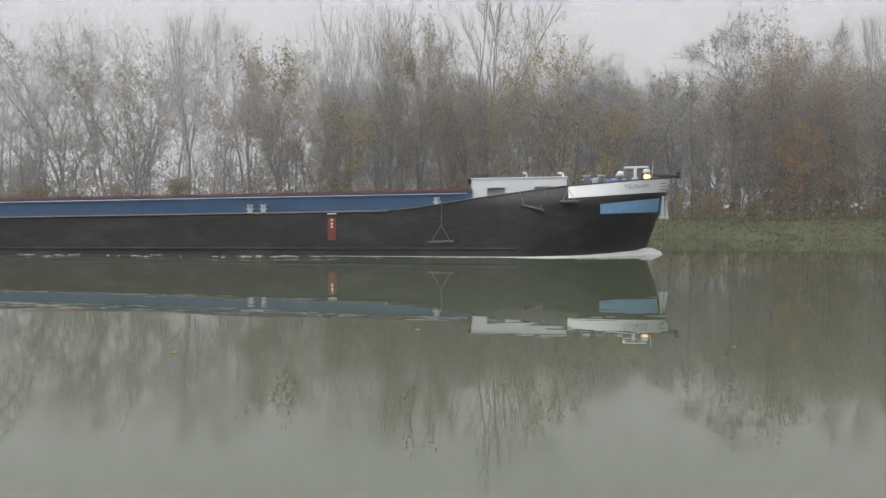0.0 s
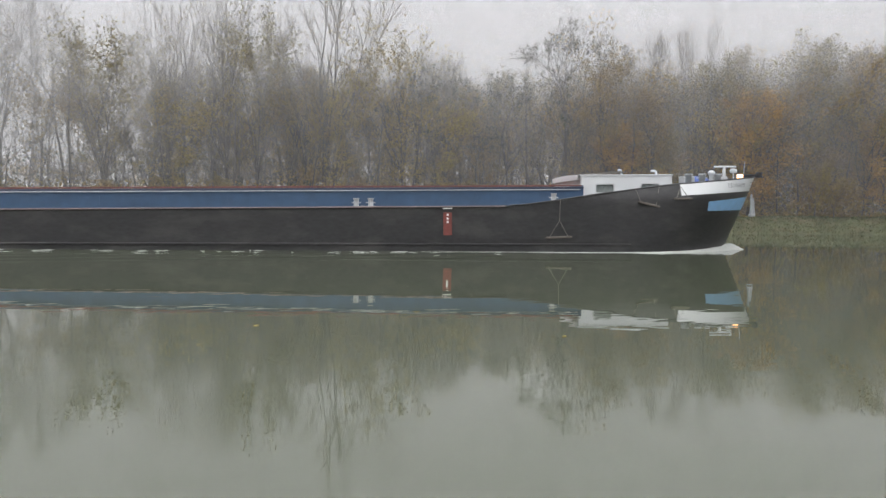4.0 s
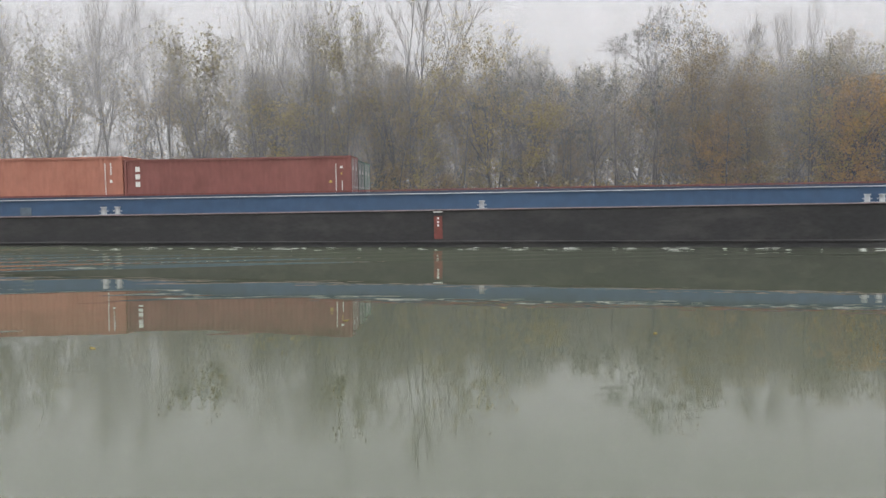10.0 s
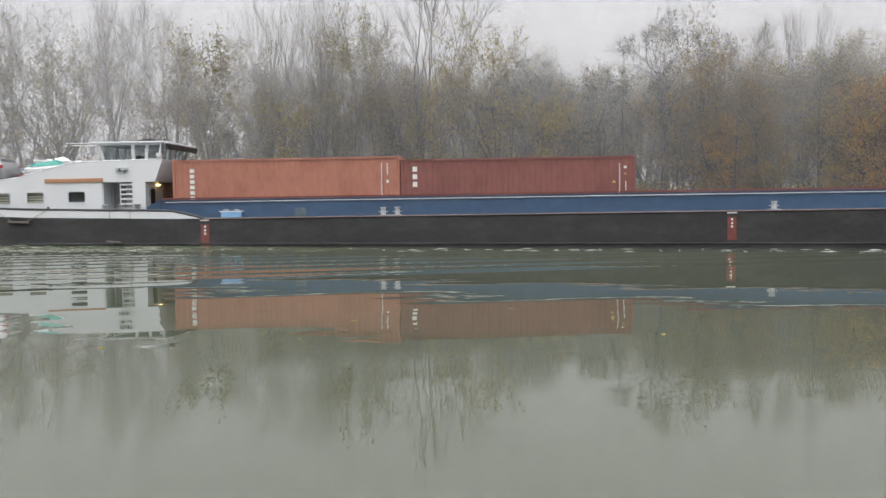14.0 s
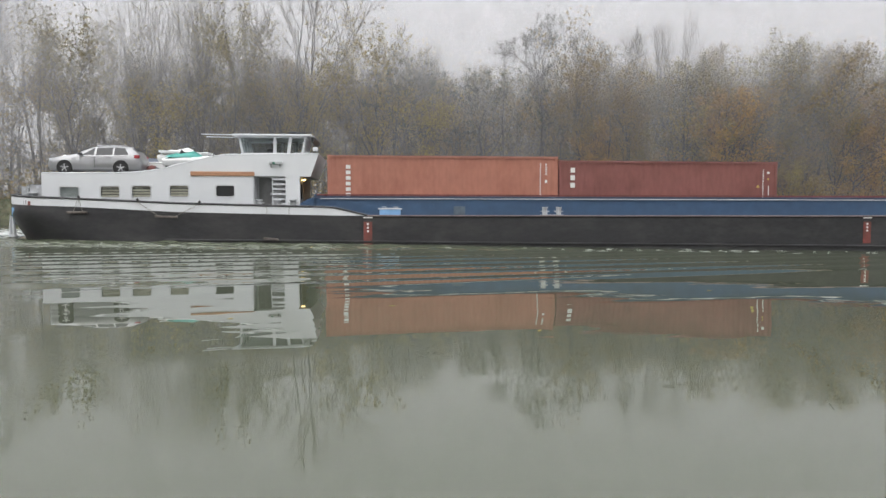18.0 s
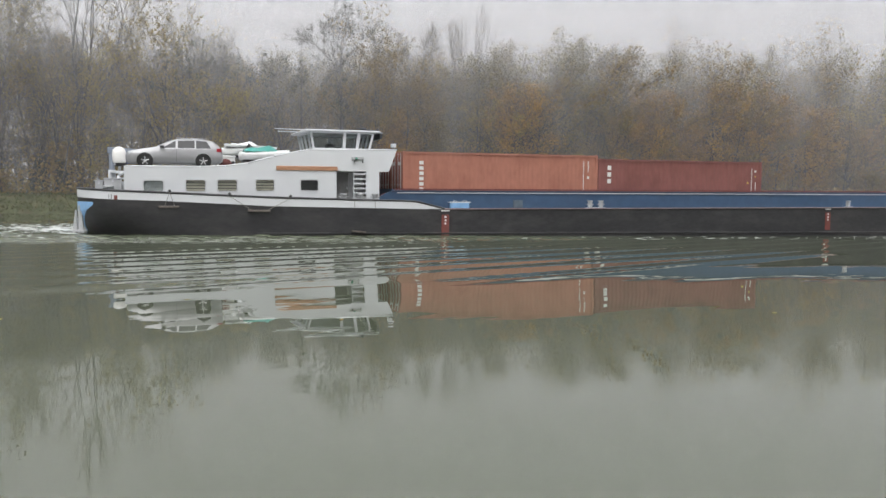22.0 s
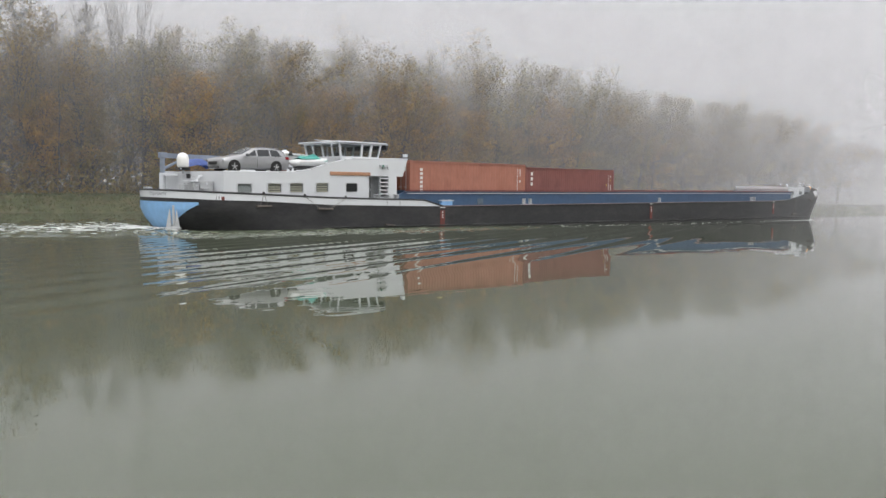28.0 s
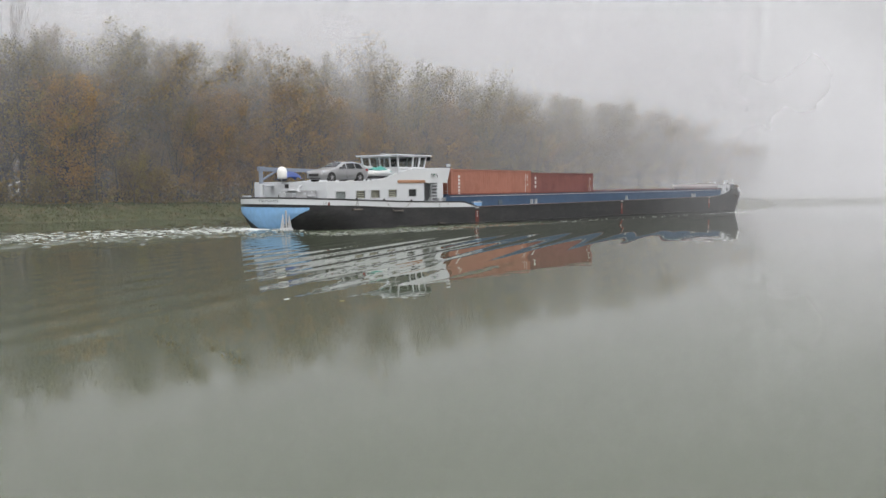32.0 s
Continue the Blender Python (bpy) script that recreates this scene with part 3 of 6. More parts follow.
def kinds_of_tree():
    """One of each kind, as name: (tree, its height)."""
    out = {}

    def kind(name, label, m, g, twigs=(), leaves=(), ivy=()):
        if twigs:
            g.twigs(*twigs)
        if leaves:
            g.leaves(*leaves)
        if ivy:
            g.ivy(*ivy)
        out[name] = (tree(label, m, g), g.height)

    kind("vase", "tall bare tree with a fan of straight upswept branches", L_BROWN, fan_tree(11, 23, 0.3, 6, (12, 30), 4, (9, 24), 1.0, 0.035, 0.045, girth=0.27), (1700, 1.9, 0.16, 0.3), (300, 0.2, 0.3))
    kind("fan", "tall tree with many fine rising branches and last brown leaves", L_OLIVE, fan_tree(12, 23, 0.2, 7, (7, 22), 4, (8, 20), 1.0, 0.035, 0.05, girth=0.26), (1400, 1.8, 0.2, 0.28), (1300, 0.17, 0.25))
    kind("bare", "slim bare tree with open grey branches", L_OLIVE, fan_tree(33, 22, 0.38, 3, (9, 26), 4, (14, 34), 1.0, 0.06, 0.04, girth=0.18), (1500, 1.6, 0.12, 0.4), (250, 0.2, 0.3))
    kind("willow", "misty willow with leaning limbs and thin leaves", L_OLIVE, fan_tree(13, 21, 0.12, 6, (16, 44), 4, (14, 36), 1.2, 0.07, 0.03, girth=0.3), (2200, 1.6, 0.05, 0.5), (2600, 0.2, 0.15))
    kind("olive", "dense tree with thinning olive-brown leaves", L_OLIVE, fan_tree(14, 19, 0.2, 6, (12, 34), 4, (14, 34), 1.0, 0.06, 0.03, girth=0.24), (900, 1.3, 0.12), (8600, 0.2, 0.26, 0.42))
    kind("olive2", "broad tree with thin olive-brown leaves and visible limbs", L_OLIVE, spire_tree(44, 19, 6.4, 36, 7, 0.95, 0.16, 0.5), (900, 1.3, 0.15), (8200, 0.2, 0.2, 0.42))
    kind("yellow", "slender tree with sparse yellow autumn leaves", L_YELLOW, fan_tree(15, 18, 0.22, 5, (8, 28), 4, (12, 32), 1.0, 0.06, 0.035, girth=0.2), (1100, 1.3, 0.15), (6000, 0.19, 0.12, 0.36))
    kind("orange", "spreading tree with orange-brown autumn leaves", L_ORANGE, spire_tree(16, 14, 6.0, 36, 7, 0.55, 0.12, 0.5), (500, 1.1, 0.05), (8600, 0.21, 0.1, 0.4))
    kind("brown", "tree with dry russet-brown leaves", L_BROWN, fan_tree(17, 19, 0.2, 6, (10, 32), 4, (14, 34), 1.0, 0.07, 0.03, girth=0.24), (900, 1.3, 0.12), (8600, 0.2, 0.26, 0.42))
    kind("brown2", "broad-crowned tree with yellowish brown leaves", L_BROWN, spire_tree(47, 19, 6.2, 36, 7, 0.85, 0.14, 0.45), (900, 1.3, 0.12), (8200, 0.2, 0.2, 0.42))
    kind("flat", "tree with a layered spreading feathery crown", L_IVY, fan_tree(18, 20.4, 0.45, 5, (14, 42), 5, (16, 38), 0.6, 0.07, 0.02, 0.5, 0.2, 0.03), (1800, 0.9, 0.0, 0.5, 0.015), (2600, 0.145, 0.5, 0.3, 1))
    kind("ivy", "ivy-clad tree with a dark trunk and bare top", L_OLIVE, fan_tree(19, 18, 0.34, 4, (8, 24), 4, (12, 30), 0.8, 0.05, 0.04, girth=0.2), (1100, 1.5, 0.15), (1200, 0.2, 0.3), (3400, 0.6))
    kind("seedy", "low twisted tree hung with dark seed clusters", L_IVY, fan_tree(20, 16, 0.3, 4, (14, 38), 4, (18, 42), 0.8, 0.11, 0.03, 0.2, 0.17), (900, 0.9, 0.1, 0.5, 0.02), (2600, 0.17, 0.45, 0.24, 1))
    kind("misty", "dense grey-brown tree of the second row", L_BROWN, fan_tree(24, 19, 0.25, 5, (10, 32), 4, (14, 36), 0.7, 0.06, 0.03, girth=0.2), (900, 1.6, 0.12, 0.42, 0.025), (3600, 0.26, 0.25, 0.45))
    kind("shrub", "dense brown-green shrub at the edge of the wood", L_OLIVE, spire_tree(22, 4.5, 2.9, 22, 5, 0.9, 0.03, 0.3, 0.06), (300, 0.7, 0.1), (1500, 0.2, 0.02))
    kind("shrub2", "dry russet shrub at the edge of the wood", L_BROWN, spire_tree(23, 4.0, 2.7, 22, 5, 0.8, 0.03, 0.3, 0.06), (300, 0.7, 0.1), (1500, 0.2, 0.02))
    return out


# the trees whose outlines stand out against the sky: kind, x, y, height, breadth
FRONT = (
    ("willow", -72, 90, 23, 1), ("bare", -64.5, 92, 23, 1), ("willow", -59.5, 91, 25, 1.05), ("bare", -54, 91, 24.5, 1.1), ("olive", -48.3, 88, 18.3, 1.15), ("willow", -50, 92, 22, 0.9), ("vase", -42.2, 89, 24.4, 0.75), ("bare", -35.7, 90, 24.3, 0.9), ("misty", -38.6, 90, 15.5, 1), ("misty", -57, 89, 12, 1), ("shrub", -62, 88, 7, 1), ("bare", -46, 93, 22, 1), ("ivy", -66, 89, 12, 1),
    ("olive", -30.2, 86, 18.9, 1.1), ("misty", -33, 88, 14, 1), ("fan", -23.9, 86, 21.6, 0.7), ("ivy", -23.2, 84.5, 14, 0.6), ("fan", -17.6, 87, 23.4, 1.0), ("olive", -14.0, 85, 19.4, 0.8), ("ivy", -15.6, 84, 15, 0.8), ("vase", -6.9, 86, 24.4, 1.05), ("ivy", -10.6, 84.4, 15, 1.1), ("ivy", -8.4, 84, 13, 1.2), ("bare", -12, 90, 21, 1),
    ("yellow", -6.0, 83, 13.6, 0.8), ("yellow", 1.4, 84, 19, 0.95), ("fan", 3.6, 87, 17.5, 0.7), ("seedy", 6.0, 85, 16.8, 0.9), ("seedy", 9.1, 84, 15.3, 1), ("seedy", 12.6, 84, 15.3, 0.95), ("misty", 10.5, 90, 12.5, 1), ("flat", 18.3, 84, 20.4, 1), ("brown", 23.1, 84, 17.9, 0.9), ("brown", 20.8, 86, 14, 1), ("yellow", 26.5, 87, 15.5, 1),
    ("bare", 30.0, 86, 20.5, 0.9), ("vase", 33.2, 86, 21.4, 0.62), ("brown", 27.5, 83, 13, 1), ("olive", 34.6, 84, 16.2, 1.1), ("brown", 39.3, 88, 18.8, 0.6), ("orange", 38.2, 82.5, 13, 1.05), ("olive", 41.5, 86, 17.4, 1), ("olive", 46.0, 86, 18.9, 1.25), ("misty", 50, 87, 18, 1.1),
    ("brown", 53.9, 86, 18.8, 1.1), ("orange", 53.3, 82.3, 10.5, 1), ("olive", 60.0, 86, 18.8, 1.2), ("orange", 56.8, 83, 13.5, 0.9), ("brown", 66.2, 86, 20.7, 1.1), ("orange", 65.4, 82.5, 14.8, 1), ("yellow", 70, 84, 16, 1), ("orange", 73.3, 82.5, 14.5, 0.9), ("bare", 80.2, 88, 23.6, 0.9), ("olive", 75, 86, 19.5, 1.1), ("orange", 80.8, 82.7, 13.0, 1), ("brown", 85.4, 86, 21, 1.15),
    ("olive", 93.2, 86, 21.3, 1.2), ("yellow", 89, 83, 15, 1), ("orange", 101.2, 83, 15.3, 1), ("brown", 102.8, 86, 21.6, 1.2), ("olive", 109, 86, 21.0, 1.1), ("yellow", 107, 83, 16, 1), ("brown", 114, 85, 19.6, 1.2), ("olive", 120.2, 86, 20.2, 1.2), ("brown", 127, 86, 19.6, 1.2), ("olive", 134, 86, 20.2, 1.2), ("brown", 143, 86, 21.4, 1.3), ("olive", 152, 86, 20.6, 1.3), ("brown", 161, 86, 21.2, 1.3),
    ("olive", 169, 86, 21.6, 1.3), ("brown", 177, 86, 22.4, 1.3), ("olive", 188, 86, 21.4, 1.4), ("brown", 200, 86, 20.4, 1.4), ("olive", 214, 86, 19, 1.5), ("brown", 230, 86, 18, 1.5), ("olive", 250, 86, 17, 1.5),
    ("brown", 8, 90, 14.5, 1.2), ("olive", 14, 90, 15, 1.2), ("brown", 3, 92, 15, 1.2), ("olive", 18.5, 92, 15.5, 1.2), ("yellow", -2, 88, 14, 1), ("brown", 28, 92, 16.5, 1.2), ("olive", -20, 91, 15, 1.2), ("brown", -11.5, 92, 16, 1.2), ("olive", -27, 91, 15, 1.1),
    ("yellow", 44.2, 79.8, 5.6, 1), ("yellow", 46.5, 80.2, 4.2, 1), ("orange", 24.5, 83.5, 9, 1))


def build_trees():
    kinds = kinds_of_tree()
    placed = set()
    rnd = random.Random(5)

    def plant(kind, x, y, tall, breadth=1.0):
        if kind in ("olive", "brown") and rnd.random() < 0.45:
            kind += "2"
        ob, base = kinds[kind]
        s = tall / base
        if kind in placed:
            ob = copy_thing(ob, Matrix.Identity(4))
        placed.add(kind)
        w = s ** 0.8 * breadth
        turn = rnd.uniform(-40, 40) if kind == "flat" else rnd.uniform(0, 360)
        ob.matrix_basis = pose(x, y, bank_height(x, y) - 0.05, 0, 0, turn) @ Matrix.Diagonal((w, w, s, 1))

    for kind, x, y, tall, breadth in FRONT:
        plant(kind, x, y, tall, breadth)
    # lower trees before and between the tall ones
    x = -30.0
    while x < 185:
        left = x < 30
        k = rnd.choice(("yellow", "olive", "bare", "ivy", "brown", "yellow") if left else ("brown", "olive", "orange", "yellow", "brown", "misty"))
        plant(k, x, rnd.uniform(82, 87), rnd.uniform(7, 12.5), rnd.uniform(0.85, 1.15))
        x += rnd.uniform(4.0, 6.5) * (1.2 if left else (1 if x < 110 else 2.0))
    # the wood behind
    x = -95.0
    while x < 215:
        k = rnd.choice(("bare", "fan", "vase", "misty", "ivy", "misty") if x < 25 else ("brown", "misty", "misty", "yellow", "bare"))
        if x > -32 or rnd.random() < 0.3:
            plant(k, x, rnd.uniform(91, 106), rnd.uniform(14, 18.5) if x < 32 else rnd.uniform(17, 20.5))
        x += rnd.uniform(4.0, 7.0) * (1 if x < 110 else 1.6)
    x = -30.0
    while x < 150:
        k = rnd.choice(("misty", "fan", "brown", "ivy", "misty") if x < 30 else ("misty", "misty", "brown", "bare"))
        plant(k, x, rnd.uniform(88, 93), rnd.uniform(12, 17) if x < 32 else rnd.uniform(16, 19.5))
        x += rnd.uniform(3.0, 4.6) if x < 30 else rnd.uniform(4.2, 6.4)
    x = 34.0
    while x < 166:
        k = rnd.choice(("brown", "olive", "yellow", "misty", "orange"))
        plant(k, x, rnd.uniform(83.5, 88), rnd.uniform(10.5, 13) if k == "orange" else rnd.uniform(13, 17.5))
        x += rnd.uniform(5.5, 8.5)
    x = -100.0
    while x < 180:
        plant(rnd.choice(("shrub", "shrub2")), x, rnd.uniform(80.6, 85), rnd.uniform(1.6, 4.6))
        x += rnd.uniform(2.4, 5.0) * (1 if x < 110 else 1.8)


def build_thicket():
    """Slim bare young stems crowded between the larger trees."""
    rnd = random.Random(77)
    g = Geo()
    x = -90.0
    while x < 150:
        y = rnd.uniform(80.3, 88)
        tall = rnd.uniform(8, 17)
        p = Vector((x, y, bank_height(x, y) - 0.2))
        d = Vector((rnd.gauss(0, 0.06), rnd.gauss(0, 0.05), 1)).normalized()
        r = 0.0065 * tall + 0.03
        for k in range(5):
            d = (d + Vector((rnd.gauss(0, 0.05), rnd.gauss(0, 0.05), 0))).normalized()
            q = p + d * tall / 5
            g.tube(p, q, r * (1 - 0.18 * k), r * (1 - 0.18 * (k + 1)), 6, False)
            for m in range(3 if k else 1):
                a, size = rnd.uniform(0, 6.28), rnd.uniform(0.8, 2.4) * (1.1 - 0.12 * k)
                b = p.lerp(q, rnd.random())
                e = b + Vector((math.cos(a), math.sin(a), rnd.uniform(0.7, 1.5))).normalized() * size
                g.tube(b, e, 0.03, 0.012, 3, False)
                for w in range(5):
                    c = b.lerp(e, rnd.uniform(0.3, 1.0))
                    f = c + Vector((rnd.gauss(0, 0.5), rnd.gauss(0, 0.5), rnd.uniform(0.2, 0.9)))
                    g.add([tuple(c), tuple(c + Vector((0.022, 0.022, 0))), tuple(f)], [(0, 1, 2)])
            p = q
        x += rnd.uniform(1.2, 3.2)
    tagged(part("young_stems", g, M_BARK, None, "slim bare young stems crowded among the trees", True), kind="stuff", category="thicket")


def build_undergrowth():
    rnd = random.Random(8)
    # the third, near-black mass is added to darken the wood's inside like shade
    for label, m, count, seed in (("tangled brown undergrowth below the trees", L_BROWN, 15000, 1), ("olive-green brambles along the top of the bank", L_OLIVE, 15000, 2), ("near-black foliage added as the shade inside the wood", L_IVY, 15000, 3)):
        g = Geo()
        for i in range(count):
            x = rnd.uniform(-95, 190)
            y = 80.2 + abs(rnd.gauss(0, 3.6)) if seed < 3 else rnd.uniform(84, 97)
            top = 1.2 + 4.2 * max(0, noise.noise(Vector((x * 0.13, y * 0.2, seed * 7.3))) + 0.25) + 0.5 * (y - 80)
            z = bank_height(x, y) + (rnd.random() ** 2 * min(top, 3.2) if seed < 3 else rnd.random() ** 1.4 * min(1.5 + top, 7.5))
            s = rnd.uniform(0.14, 0.34)
            e = Euler((rnd.uniform(0, 6.3), rnd.uniform(0, 6.3), rnd.uniform(0, 6.3))).to_matrix()
            p = Vector((x, y, z))
            g.add([tuple(p + e @ Vector(v) * s) for v in ((-0.5, -0.3, 0), (0.1, -0.5, 0), (0.5, 0.3, 0), (-0.3, 0.4, 0))], [(0, 1, 2, 3)])
        tagged(part("undergrowth", g, m, None, label), kind="stuff", category="undergrowth")
    # the deep wood behind: trunks and foliage massed together
    g, w = Geo(), Geo()
    for i in range(80000):
        x = rnd.uniform(30, 230) if i > 58000 else rnd.uniform(-34, 300) if rnd.random() < 0.93 else rnd.uniform(-120, -34)
        y = rnd.uniform(108, 128)
        top = 13.0 + 4.5 * noise.noise(Vector((x * 0.09, y * 0.1, 2.2))) + 3 * noise.noise(Vector((x * 0.4, 3.3, 1.2)))
        if x < -34:
            top *= 0.45
        elif x > 35:
            top *= 1.25
        p = Vector((x, y, 1.5 + rnd.random() ** 0.85 * top * 1.2))
        s = rnd.uniform(0.4, 1.0)
        e = Euler((rnd.uniform(0, 6.3), rnd.uniform(0, 6.3), rnd.uniform(0, 6.3))).to_matrix()
        g.add([tuple(p + e @ Vector(v) * s) for v in ((-0.5, -0.4, 0), (0.5, -0.3, 0), (0.0, 0.6, 0))], [(0, 1, 2)])
    for i in range(420):
        x, y = rnd.uniform(-60, 300), rnd.uniform(100, 126)
        w.tube((x, y, 1), (x + rnd.gauss(0, 0.7), y, rnd.uniform(10, 19)), rnd.uniform(0.1, 0.2), 0.03, 4, False)
    tagged(part("far_wood", g, L_BROWN, None, "dim brown foliage deep in the wood"), kind="stuff", category="wood")
    tagged(part("far_trunks", w, M_BARK, None, "crowded grey trunks deep in the wood"), kind="stuff", category="wood")
    for label, m, count, tall in (("rough green grass on the canal bank", L_GRASS, 40000, 0.24), ("dead grass and fallen leaves on the bank", L_REED, 10000, 0.2)):
        g = Geo()
        for i in range(count):
            x = rnd.uniform(-45, 130) if rnd.random() < 0.85 else rnd.uniform(-100, 200)
            y = 73.5 + 7.5 * rnd.random() ** 1.1
            z = bank_height(x, y) - 0.03
            h = tall * rnd.uniform(0.4, 1.2)
            w = rnd.uniform(0.02, 0.05)
            a = rnd.uniform(0, 6.3)
            dx, dy = math.cos(a) * w, math.sin(a) * w
            g.add([(x - dx, y - dy, z), (x + dx, y + dy, z), (x + rnd.gauss(0, 0.12), y + rnd.gauss(0, 0.12) - 0.04, z + h)], [(0, 1, 2)])
        tagged(part("grass", g, m, None, label), kind="stuff", category="grass")


build_ground()
build_mist()
build_trees()
build_thicket()
build_undergrowth()
# ---- the barge ----
MOVERS = []             # things that sail along, with their place on the barge


def aboard(ob, x=0.0, y=0.0, z=0.0, turn=0.0):
    MOVERS.append((ob, pose(x, y, z, 0, 0, turn)))
    return ob


def table(rows, x):
    if x <= rows[0][0]:
        return rows[0][1]
    for (a, p), (b, q) in zip(rows[:-1], rows[1:]):
        if x <= b:
            return p + (q - p) * (x - a) / (b - a)
    return rows[-1][1]


SHEER = ((-46, 2.98), (-44, 2.86), (-41.4, 2.76), (-36.4, 2.54), (-31.8, 2.42), (-29.2, 2.37), (-28.6, 2.33), (-27.0, 1.95), (29.3, 1.95), (30.4, 2.0), (32.1, 2.22), (34.2, 2.52), (37, 2.86), (38.5, 3.03), (41.3, 3.24), (44.6, 3.52))
BANDLOW = ((-46, 2.55), (-44, 2.44), (-41.4, 2.36), (-36.4, 2.1), (-31.8, 2.0), (-28.6, 1.93), (-27.0, 1.93))


def half(x, z):
    """Half the breadth of the hull at a station and height."""
    w = min(1.0, max(0.0, (z + 0.7) / 4.2))
    b = 4.75 - 0.5 * max(0.0, z - 2.3) * min(1, max(0, (x - 31) / 5)) - 0.25 * max(0, -0.9 - z)
    if x > 36.0:
        xs, xt = 36.0 + 2.2 * w, 42.95 + 1.55 * w
        if x > xs:
            u = min(1.0, (x - xs) / (xt - xs))
            p, q = 1.7 + 0.9 * w, 1.25 + 0.55 * w
            b *= max(0.0, 1 - u ** p) ** (1 / q)
    if x < -38.0:
        k = min(1.0, max(0.0, (1.9 - z) / 1.6))
        xs, xt = -41.5 + 2.4 * k, -45.5 + 0.7 * k ** 1.5
        if x < xs:
            u = min(1.0, (xs - x) / (xs - xt))
            b *= max(0.0, 1 - u ** (3.2 - 0.8 * k)) ** (1 / 2.2)
    return b


def ends(z):
    w = min(1.0, max(0.0, (z + 0.7) / 4.2))
    k = min(1.0, max(0.0, (1.9 - z) / 1.6))
    return -45.5 + 0.7 * k ** 1.5, 42.95 + 1.55 * w


def stations(x0, x1, n):
    return [x0 + (x1 - x0) * i / n for i in range(n + 1)]


def skin(x0, x1, low, high, proud, rows=3, n=24, side=-1):
    """A piece of the hull's side between two heights, laid on it."""
    g = Geo()
    out = []
    for j in range(rows + 1):
        line = []
        for x in stations(x0, x1, n):
            z = low(x) + (high(x) - low(x)) * j / rows
            a, b = ends(z)
            xx = min(max(x, a), b)
            line.append((xx, side * (half(xx, z) + proud), z))
        out.append(line)
    return g.grid(out)


def sheer(x):
    return table(SHEER, x)


barge = group_of("cargo_barge", "long black-hulled river cargo barge with blue hatch coaming and white wheelhouse", "barge")
aboard(barge)


def bp_part(name, geo, material, label="", smooth=False, parent=None):
    return part(name, geo, material, parent or barge, label, smooth)


def build_hull():
    bow = [36 + 8.5 * (1 - (1 - i / 26) ** 2.2) for i in range(27)]
    stern = [-38 - 7.5 * (1 - (1 - i / 22) ** 2.2) for i in range(23)][::-1]
    xs = stern + [-36.4, -34, -31.8, -30.5, -29.2, -28.6, -27.8, -27] + list(range(-25, 29, 2)) + [29.3, 29.9, 30.4, 31.2, 32.1, 33.1, 34.2, 35.1] + bow
    g = Geo()
    nz = 14
    for side in (-1, 1):
        rows = []
        for j in range(nz + 1):
            line = []
            for x in xs:
                top = sheer(x)
                z = -1.6 + (top + 1.6) * (j / nz)
                a, b = ends(z)
                xx = min(max(x, a), b)
                line.append((xx, side * half(xx, z), z))
            rows.append(line)
        g.grid(rows)
    bp_part("hull", clean(g), M_HULL, "black painted steel hull, scraped and streaked", True)
    d = Geo()
    for side in (-1, 1):
        rows = []
        for v in (1.0, 0.0):
            rows.append([(x, side * v * max(0.0, half(x, 1.9) - 0.04), 1.92 if -27 <= x <= 30 else (1.96 if x < 0 else 2.0 + 0.03 * (x - 30))) for x in xs if -44.7 < x < 43.2])
        d.grid(rows)
    bp_part("deck", clean(d), M_DECK, "dark painted steel deck")
    # rails along the bulwark tops
    for side in (-1, 1):
        r = Geo()
        pts = [(x, side * half(x, sheer(x)), sheer(x)) for x in stations(29.6, 43.5, 34) + [43.9, 44.2, 44.35, 44.45]]
        for p, q in zip(pts[:-1], pts[1:]):
            r.tube(p, q, 0.045, 0.045, 6)
        bp_part("bow_rail", r, M_DARK, "black rail on the bow bulwark")
        bp_part("bow_band", skin(38.7, 44.47, lambda x: 2.42 + (x - 38.7) * 0.055, lambda x: sheer(x) - 0.04, 0.012, 4, 30, side), M_WHITE, "white painted panel at the bow", True)
        bp_part("bow_panel", skin(40.3, 43.6, lambda x: 1.60 + 0.01 * (x - 40), lambda x: 2.10 + 0.085 * (x - 40.3), 0.012, 3, 22, side), M_LIGHTBLUE, "light blue painted panel at the bow", True)
        # heavy rubbing strake just above the water
        m = 71
        for f0, x0, x1, t in ((lambda x: 0.26 - 0.0115 * x, -37, 36, 0.05), (lambda x: 1.88, -27, 29.5, 0.05)):
            st = Geo()
            lo = skin(x0, x1, lambda x: f0(x) - 0.05, f0, 0.0, 1, 70, side)
            out_ = skin(x0, x1, lambda x: f0(x), lambda x: f0(x) + 0.06, t, 1, 70, side)
            st.add(out_.v, out_.f)
            top = skin(x0, x1, lambda x: f0(x) + 0.09, lambda x: f0(x) + 0.1, 0.0, 1, 70, side)
            st.add(out_.v[m:] + top.v[:m], [(i, i + 1, m + i + 1, m + i) for i in range(m - 1)])
            st.add(lo.v[:m] + out_.v[:m], [(i, i + 1, m + i + 1, m + i) for i in range(m - 1)])
            bp_part("strake", clean(st), M_HULL, "raised steel rubbing strake")
        ln = Geo()
        ln.grid([[(x, side * 4.812, z) for x in stations(-27, 29.4, 30)] for z in (1.905, 1.95)])
        bp_part("deck_line", ln, M_EDGE, "thin worn pinkish line along the deck edge")


def stern_x(y, z):
    """Where the stern stands at this distance from the middle."""
    a, b = ends(z)[0], -38.0
    for _ in range(30):
        m = (a + b) / 2
        if half(m, z) < abs(y):
            a = m
        else:
            b = m
    return a


